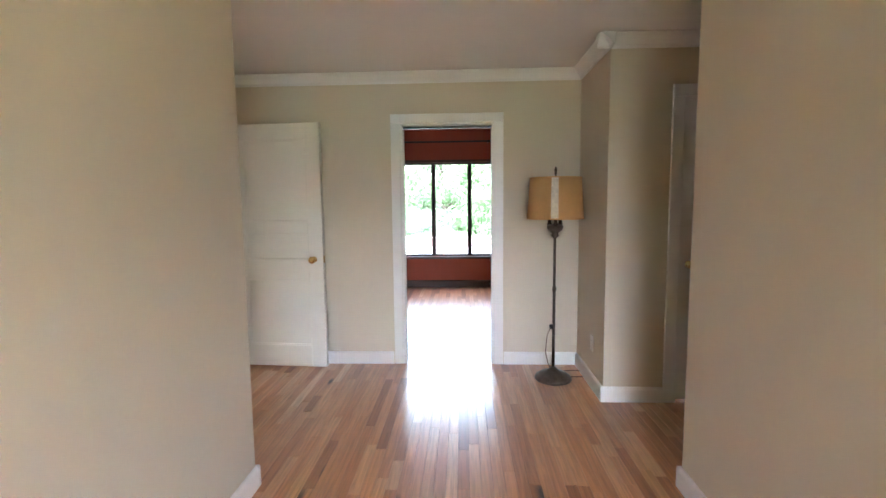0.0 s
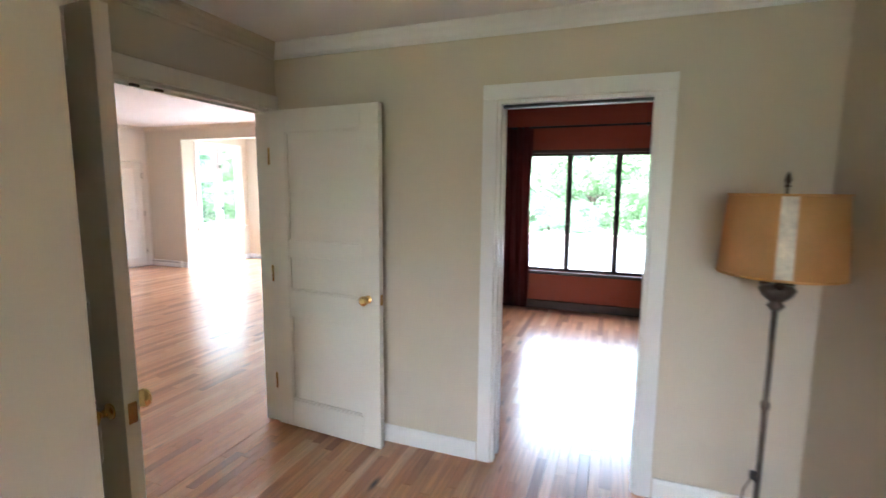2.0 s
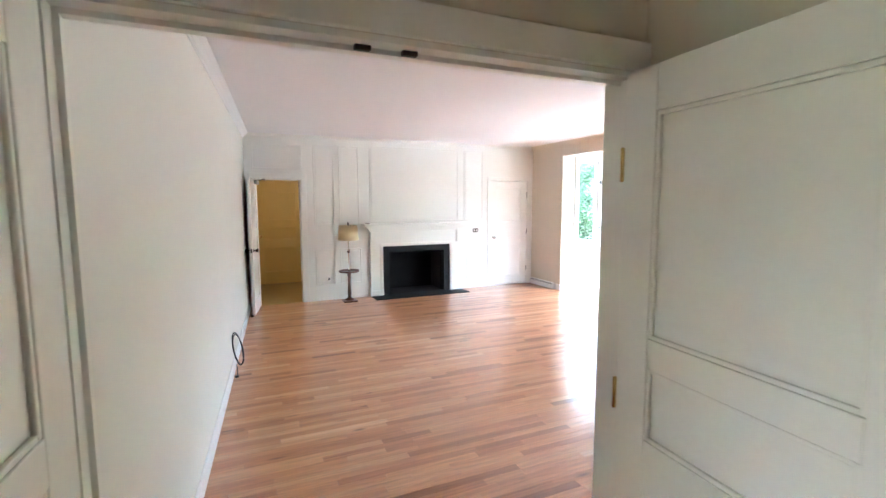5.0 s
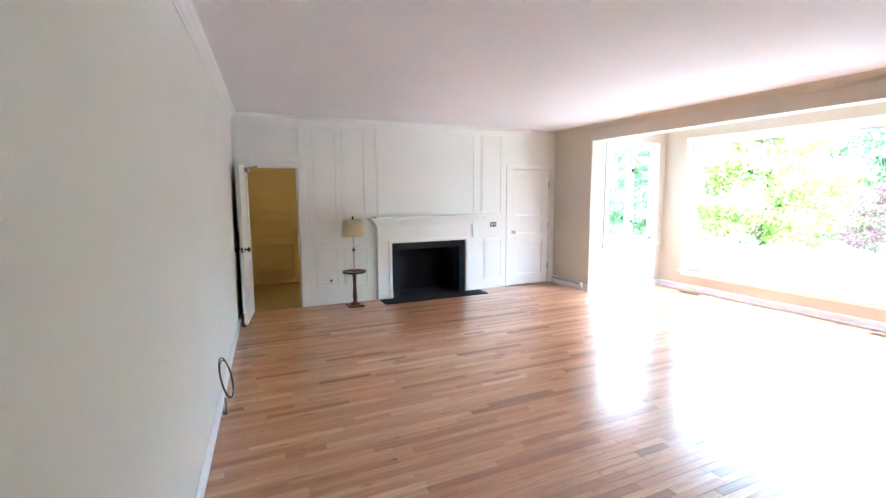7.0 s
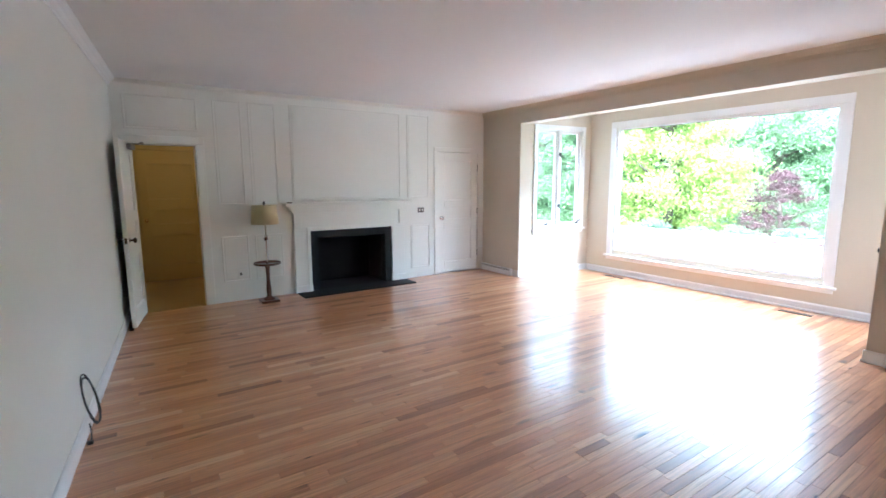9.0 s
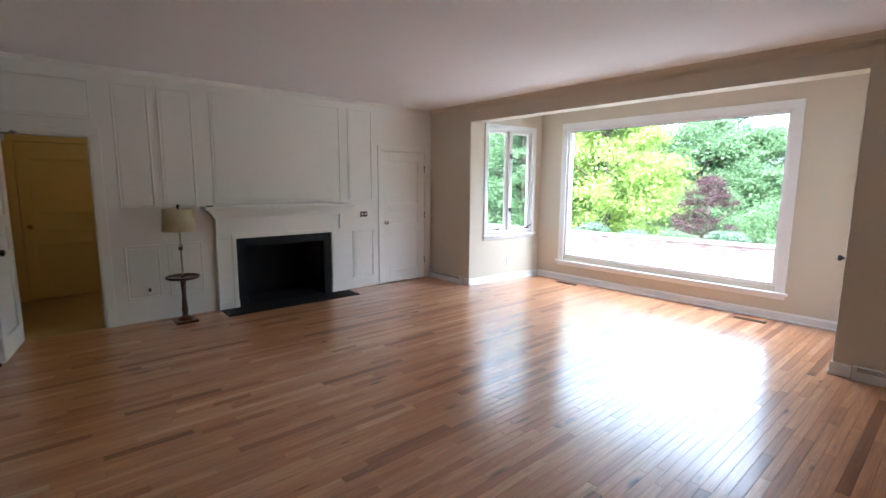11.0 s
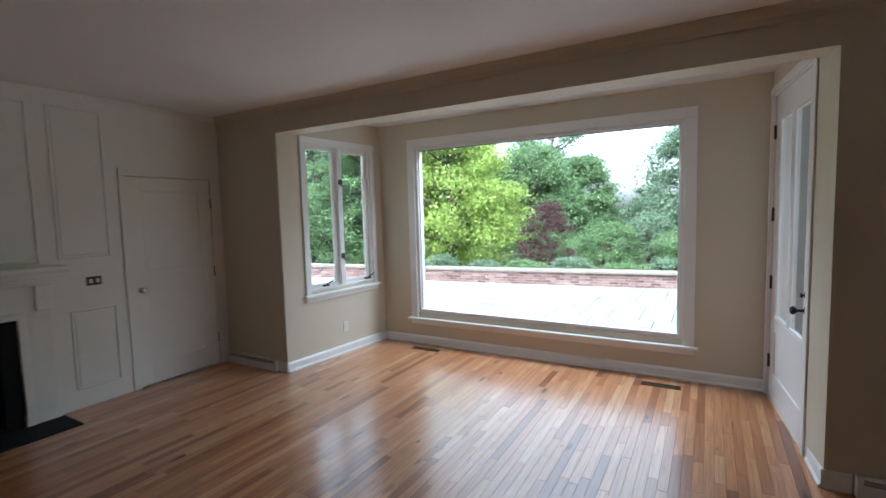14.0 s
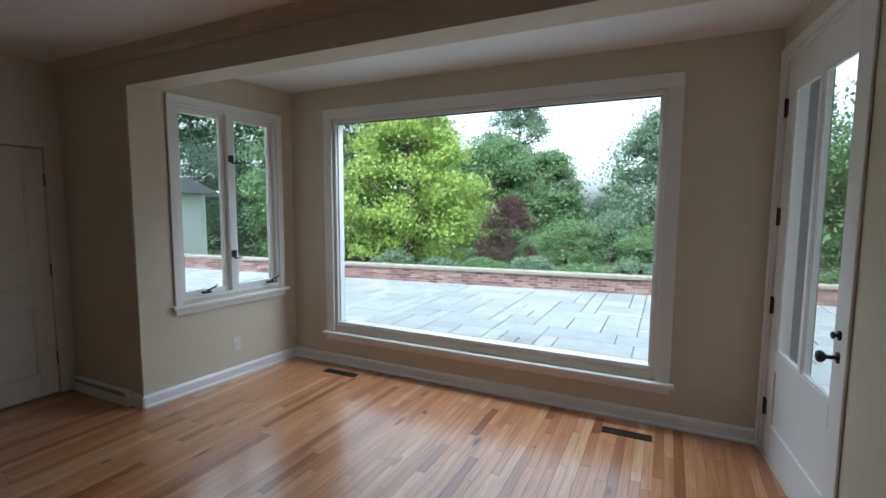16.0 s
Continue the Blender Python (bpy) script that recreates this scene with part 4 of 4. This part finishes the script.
# trees
def crown_mesh(name, parent, mat, r, h, z0, leaves, size, seed, clumps=70, taper=0.55):
    leaves, size = int(leaves * 2.8), size * 0.52
    g = np.random.default_rng(seed)
    n = int(clumps * 1.7)
    u = g.random(n)
    zc = z0 + h * u
    prof = np.sqrt(np.clip(np.sin(np.pi * np.clip(u * 0.86 + 0.10, 0, 1)), 0, 1)) * (1 - taper * u)
    ang = g.random(n) * 2 * np.pi
    rad = r * prof * (0.3 + 0.7 * g.random(n) ** 0.4) * (1 + 0.18 * np.sin(3 * ang + seed))
    centre = np.stack([rad * np.cos(ang), rad * np.sin(ang), zc], 1)
    csize = r * (0.06 + 0.075 * g.random(n))
    pick = g.integers(0, n, leaves)
    p = centre[pick] + g.normal(size=(leaves, 3)) * csize[pick][:, None] * np.array([1, 1, 0.6])
    p[:, 2] = np.maximum(p[:, 2], z0 - 0.15 * h * 0.3)
    a = g.normal(size=(leaves, 3)) + np.array([0, 0, 0.2])
    a /= np.linalg.norm(a, axis=1)[:, None]
    b = np.cross(a, g.normal(size=(leaves, 3)))
    b /= np.linalg.norm(b, axis=1)[:, None]
    s = size * (0.6 + 0.8 * g.random(leaves))[:, None]
    v = np.stack([p - a * s, p + b * s * 0.5, p + a * s, p - b * s * 0.5], 1).reshape(-1, 3)
    me = bpy.data.meshes.new(name)
    me.from_pydata(v.tolist(), [], np.arange(4 * leaves).reshape(-1, 4).tolist())
    me.materials.append(mat)
    ob = new(name, me)
    ob.parent = parent
    return ob


def tree(x, y, r, top, low, mat, label, seed, leaves=7000, size=0.13, clumps=80, name="tree", taper=0.5):
    t = thing(name, pose(x, y, -0.62), label=label, category="tree" if name == "tree" else "shrub", group="trees beyond the terrace" if name == "tree" else "shrubs along the wall")
    g = random.Random(seed)
    hh = top + 0.62
    bm = tube(B(), [(0, 0, -0.05), (0.04 * r, 0, hh * 0.3), (-0.03 * r, 0.03 * r, hh * 0.6), (0, 0, hh * 0.9)], [0.05 * r + 0.04, 0.045 * r + 0.03, 0.03 * r + 0.02, 0.01], 9)
    for i in range(9):
        a, z = g.random() * 6.28, hh * (0.2 + 0.6 * g.random())
        q = r * (0.5 + 0.4 * g.random()) * (1 - 0.5 * z / hh)
        tube(bm, [(0, 0, z), (0.5 * q * math.cos(a), 0.5 * q * math.sin(a), z + 0.18 * q), (q * math.cos(a), q * math.sin(a), z + 0.5 * q)], [0.025 * r + 0.01, 0.016 * r + 0.006, 0.006], 6)
    part("trunk", bm, BARK, t)
    crown_mesh("crown", t, mat, r, top - low, low + 0.62, leaves, size, seed, clumps, taper)
    return t


LEAF_BRIGHT = leaf_material("bright_maple_leaves", (0.22, 0.31, 0.075), (0.44, 0.53, 0.15))
LEAF_GREEN = leaf_material("green_leaves", (0.10, 0.165, 0.078), (0.21, 0.30, 0.145))
LEAF_DARK = leaf_material("dark_green_leaves", (0.03, 0.055, 0.032), (0.065, 0.11, 0.058))
# green leaves made paler and bluer, the haze being put into their colour
LEAF_HAZE = leaf_material("hazed_green_leaves", (0.12, 0.175, 0.115), (0.21, 0.28, 0.185))
LEAF_RED = leaf_material("purple_maple_leaves", (0.06, 0.03, 0.034), (0.125, 0.072, 0.075))

tree(-12.1, 20.6, 2.9, 5.4, -0.4, LEAF_BRIGHT, "bright yellow-green maple tree with dense crown", 1, 16000, 0.115, 120)
tree(-15.6, 24.0, 3.6, 6.6, -0.3, LEAF_DARK, "dark green tree behind the terrace wall", 2, 12000, 0.14, 120)
tree(-11.9, 29.5, 3.2, 4.9, -0.4, LEAF_GREEN, "dense green tree behind the terrace wall", 3, 12000, 0.15, 120, taper=0.35)
tree(-9.7, 31.5, 2.6, 4.3, -0.4, LEAF_GREEN, "dense green tree behind the terrace wall", 4, 10000, 0.15, 100, taper=0.4)
tree(-13.8, 40, 3.8, 9.3, 1.0, LEAF_HAZE, "tall airy green tree in the distance, haze in its leaf colour", 5, 5000, 0.2, 60)
tree(-3.7, 29, 3.4, 5.5, -0.4, LEAF_HAZE, "tall green tree beyond the garden", 6, 12000, 0.15, 110)
tree(-0.6, 25, 3.4, 5.6, -0.4, LEAF_GREEN, "tall green tree beyond the garden", 7, 11000, 0.15, 110)
tree(-6.6, 34, 2.2, 2.0, -0.5, LEAF_HAZE, "low green tree in the gap", 8, 5000, 0.14, 60)
tree(-8.05, 20.2, 1.15, 1.75, -0.3, LEAF_RED, "small purple-leaved maple above the wall", 9, 3500, 0.06, 45)
tree(2.8, 22, 3.2, 6.5, -0.4, LEAF_GREEN, "green tree beyond the garden wall", 10, 9000, 0.15, 90)
tree(6.5, 26, 3.6, 6.0, -0.4, LEAF_HAZE, "green tree beyond the garden wall", 11, 8000, 0.17, 90)
tree(-20, 21.5, 3.8, 8.0, -0.4, LEAF_DARK, "dark green tree beside the terrace", 12, 12000, 0.14, 120)
tree(-24, 19.5, 3.4, 8.0, -0.4, LEAF_DARK, "dark green tree beside the terrace", 13, 12000, 0.13, 120)
tree(-15.6, 19.6, 2.4, 6.5, -0.4, LEAF_GREEN, "green tree beside the terrace", 14, 12000, 0.12, 120)
tree(-26, 27, 5.0, 10.0, -0.4, LEAF_GREEN, "large green tree in the distance", 15, 9000, 0.2, 90)
tree(-20, 36, 5.0, 8.0, -0.4, LEAF_GREEN, "large green tree in the distance", 16, 9000, 0.2, 90)
tree(12, 24, 4.5, 9.0, -0.4, LEAF_DARK, "dark green tree beyond the garden", 17, 8000, 0.18, 80)
tree(-25, 12.5, 3.2, 7.5, -0.4, LEAF_DARK, "dark green tree beside the terrace", 18, 9000, 0.13, 100)
for i, (x, y, r) in enumerate([(-9.3, 17.6, 0.9), (-8.0, 17.5, 0.8), (-6.7, 17.6, 0.9), (-5.4, 18.2, 0.9), (-4.1, 18.4, 1.0), (-2.8, 18.6, 0.9), (-1.4, 18.9, 1.0), (0.4, 19.2, 1.1), (-10.8, 17.4, 0.8), (2.2, 19.4, 1.0)]):
    tree(x, y, r * 0.85, 0.0 + 0.09 * (i % 3), -0.45, LEAF_GREEN if i % 2 else LEAF_HAZE, "low spreading green shrub behind the wall", 30 + i, 2600, 0.06, 40, "shrub", 0.2)

for i, (x, y, r, top) in enumerate([(-6.9, 23.5, 1.5, 0.9), (-5.4, 25.0, 1.6, 1.1), (-3.9, 24.0, 1.5, 0.8), (-2.3, 23.0, 1.5, 1.0), (-9.6, 25.0, 1.8, 1.3), (-0.6, 22.0, 1.4, 0.9)]):
    tree(x, y, r, top, -0.45, LEAF_HAZE if i % 2 else LEAF_GREEN, "rounded green shrub beyond the garden wall", 50 + i, 4200, 0.08, 50, "shrub", 0.3)

# white house beyond the side window
hs = thing("neighbour_house", pose(-17.6, 16.0, -0.62, 0, 0, 25), label="white sided house with a low roof", category="house")
part("wall", box(B(), -4, 0, -3, 0.8, 0, 2.55), SIDING, hs)
bm = B()
vs = [bm.verts.new(p) for p in ((-4.4, -3.4, 2.5), (0.45, -3.4, 2.5), (0.45, 1.2, 2.5), (-4.4, 1.2, 2.5), (-4.4, -1.1, 3.0), (0.45, -1.1, 3.0))]
for q in ((0, 1, 5, 4), (3, 4, 5, 2), (0, 4, 3), (1, 2, 5), (0, 3, 2, 1)):
    bm.faces.new([vs[i] for i in q])
part("roof", bm, SHINGLE, hs)
part("eave", box(B(), -4.5, 0.5, 1.15, 1.3, 2.42, 2.62, 0.02), SIDING, hs, "white eave board")
part("corner_board", box(B(), -0.12, 0.03, 0.7, 0.83, 0, 2.5, 0.01), SIDING, hs)


# ---- floor strips, terrace flags and bricks ----
def brick_mesh(name, w, d, h, e, mat):
    """A block with softened top edges, base at z=0, corner at the origin."""
    v = [(0, 0, 0), (w, 0, 0), (w, d, 0), (0, d, 0), (0, 0, h - e), (w, 0, h - e), (w, d, h - e), (0, d, h - e), (e, e, h), (w - e, e, h), (w - e, d - e, h), (e, d - e, h)]
    f = [(0, 1, 5, 4), (1, 2, 6, 5), (2, 3, 7, 6), (3, 0, 4, 7), (4, 5, 9, 8), (5, 6, 10, 9), (6, 7, 11, 10), (7, 4, 8, 11), (8, 9, 10, 11)]
    return v, f


def block_data(name, w, d, h, e, mat, cache={}):
    key = (name, round(w, 4), round(d, 4), round(h, 4))
    if key not in cache:
        v, f = brick_mesh(name, w, d, h, e, mat)
        me = bpy.data.meshes.new(name)
        me.from_pydata(v, [], f)
        me.materials.append(mat)
        cache[key] = me
    return cache[key]


def lay(name, rest_name, parent, items, near, h, e, mat, z, limit=300):
    """Items (x, y, w, d, lift): those in the near stretch become parts of their own, the rest one joined part."""
    rv, rf, made = [], [], 0
    for x, y, w, d, lift in items:
        if made < limit and near(x + w / 2, y + d / 2):
            ob = new(name, block_data(name, w, d, h, e, mat))
            ob.parent = parent
            ob.location = (x, y, z + lift)
            made += 1
        else:
            v, f = brick_mesh("", w, d, h, e, mat)
            k = len(rv)
            rv += [(a + x, b + y, c + z + lift) for a, b, c in v]
            rf += [tuple(i + k for i in q) for q in f]
    me = bpy.data.meshes.new(rest_name)
    me.from_pydata(rv, [], rf)
    me.materials.append(mat)
    ob = new(rest_name, me)
    ob.parent = parent
    return tagged(ob, kind="stuff")


STRIP = 0.057
LENGTHS = [0.25, 0.35, 0.45, 0.6, 0.75, 0.9, 1.05, 1.2]


def strips(x0, x1, y0, y1):
    out, i = [], 0
    x = x0
    while x < x1 - 0.005:
        w = min(STRIP, x1 - x)
        y = y0 - rnd.random() * 0.6
        while y < y1:
            ln = rnd.choice(LENGTHS)
            a, b = max(y, y0), min(y + ln, y1)
            if b - a > 0.03:
                out.append((x + 0.0004, a + 0.0005, w - 0.0008, round(b - a - 0.001, 4), rnd.uniform(-0.0002, 0.0002)))
            y += ln
        x += STRIP
    return out


boards = strips(-7.96, -1.46, 2.15, 9.45) + strips(-1.46, 3.1, 0.3, RED_Y)
lay("plank", "planks", floor, boards, lambda x, y: -6.2 < x < -3.0 and 5.9 < y < 9.3, 0.012, 0.0007, OAK, -0.0125)

# random ashlar of flags on a 0.23 m module, laid square to the house
G = 0.23
nx, ny = 95, 30
used = np.zeros((nx, ny), bool)
flags = []
for j in range(ny):
    for i in range(nx):
        if used[i, j]:
            continue
        for w, d in rnd.sample([(2, 1), (3, 2), (2, 2), (1, 2), (3, 1), (2, 3), (4, 2)], 7) + [(1, 1)]:
            if i + w <= nx and j + d <= ny and not used[i:i + w, j:j + d].any():
                used[i:i + w, j:j + d] = True
                x, y = -16.0 + i * G, 9.62 + j * G
                limit_y = W0[1] + (x - W0[0]) * math.tan(TA) + 0.25
                if y < limit_y:
                    flags.append((x + 0.006, y + 0.006, w * G - 0.012, d * G - 0.012, rnd.uniform(-0.003, 0.002)))
                break
lay("flagstone", "flagstones", terrace, flags, lambda x, y: -9.5 < x < -1.5 and y < 14.8, 0.03, 0.006, FLAG, TZ - 0.03)

# courses of the garden wall, in its own frame; face towards the house
bricks_v, bricks_f, made = [], [], 0
for c in range(5):
    s = -0.1 * (c % 2)
    while s < 26.2:
        w = 0.197
        x, y, zz = max(s, 0), rnd.uniform(-0.004, 0.004), TZ - 0.005 + c * 0.0578
        if 9.0 < s < 18.5 and made < 290:
            ob = new("brick", block_data("brick", w, 0.06, 0.1, 0.003, BRICK))
            ob.parent = gwall
            ob.matrix_basis = pose(x, y + 0.1, zz, 90, 0, 0) @ Matrix.Diagonal((1, 0.82, 1, 1))
            made += 1
        else:
            v, f = brick_mesh("", w, 0.0492, 0.1, 0.003, BRICK)
            k = len(bricks_v)
            bricks_v += [(a + x, y + 0.1 - cc_, zz + b) for a, b, cc_ in v]
            bricks_f += [tuple(i + k for i in q) for q in f]
        s += 0.2095
me = bpy.data.meshes.new("bricks")
me.from_pydata(bricks_v, [], bricks_f)
me.materials.append(BRICK)
ob = new("bricks", me)
ob.parent = gwall
tagged(ob, kind="stuff")
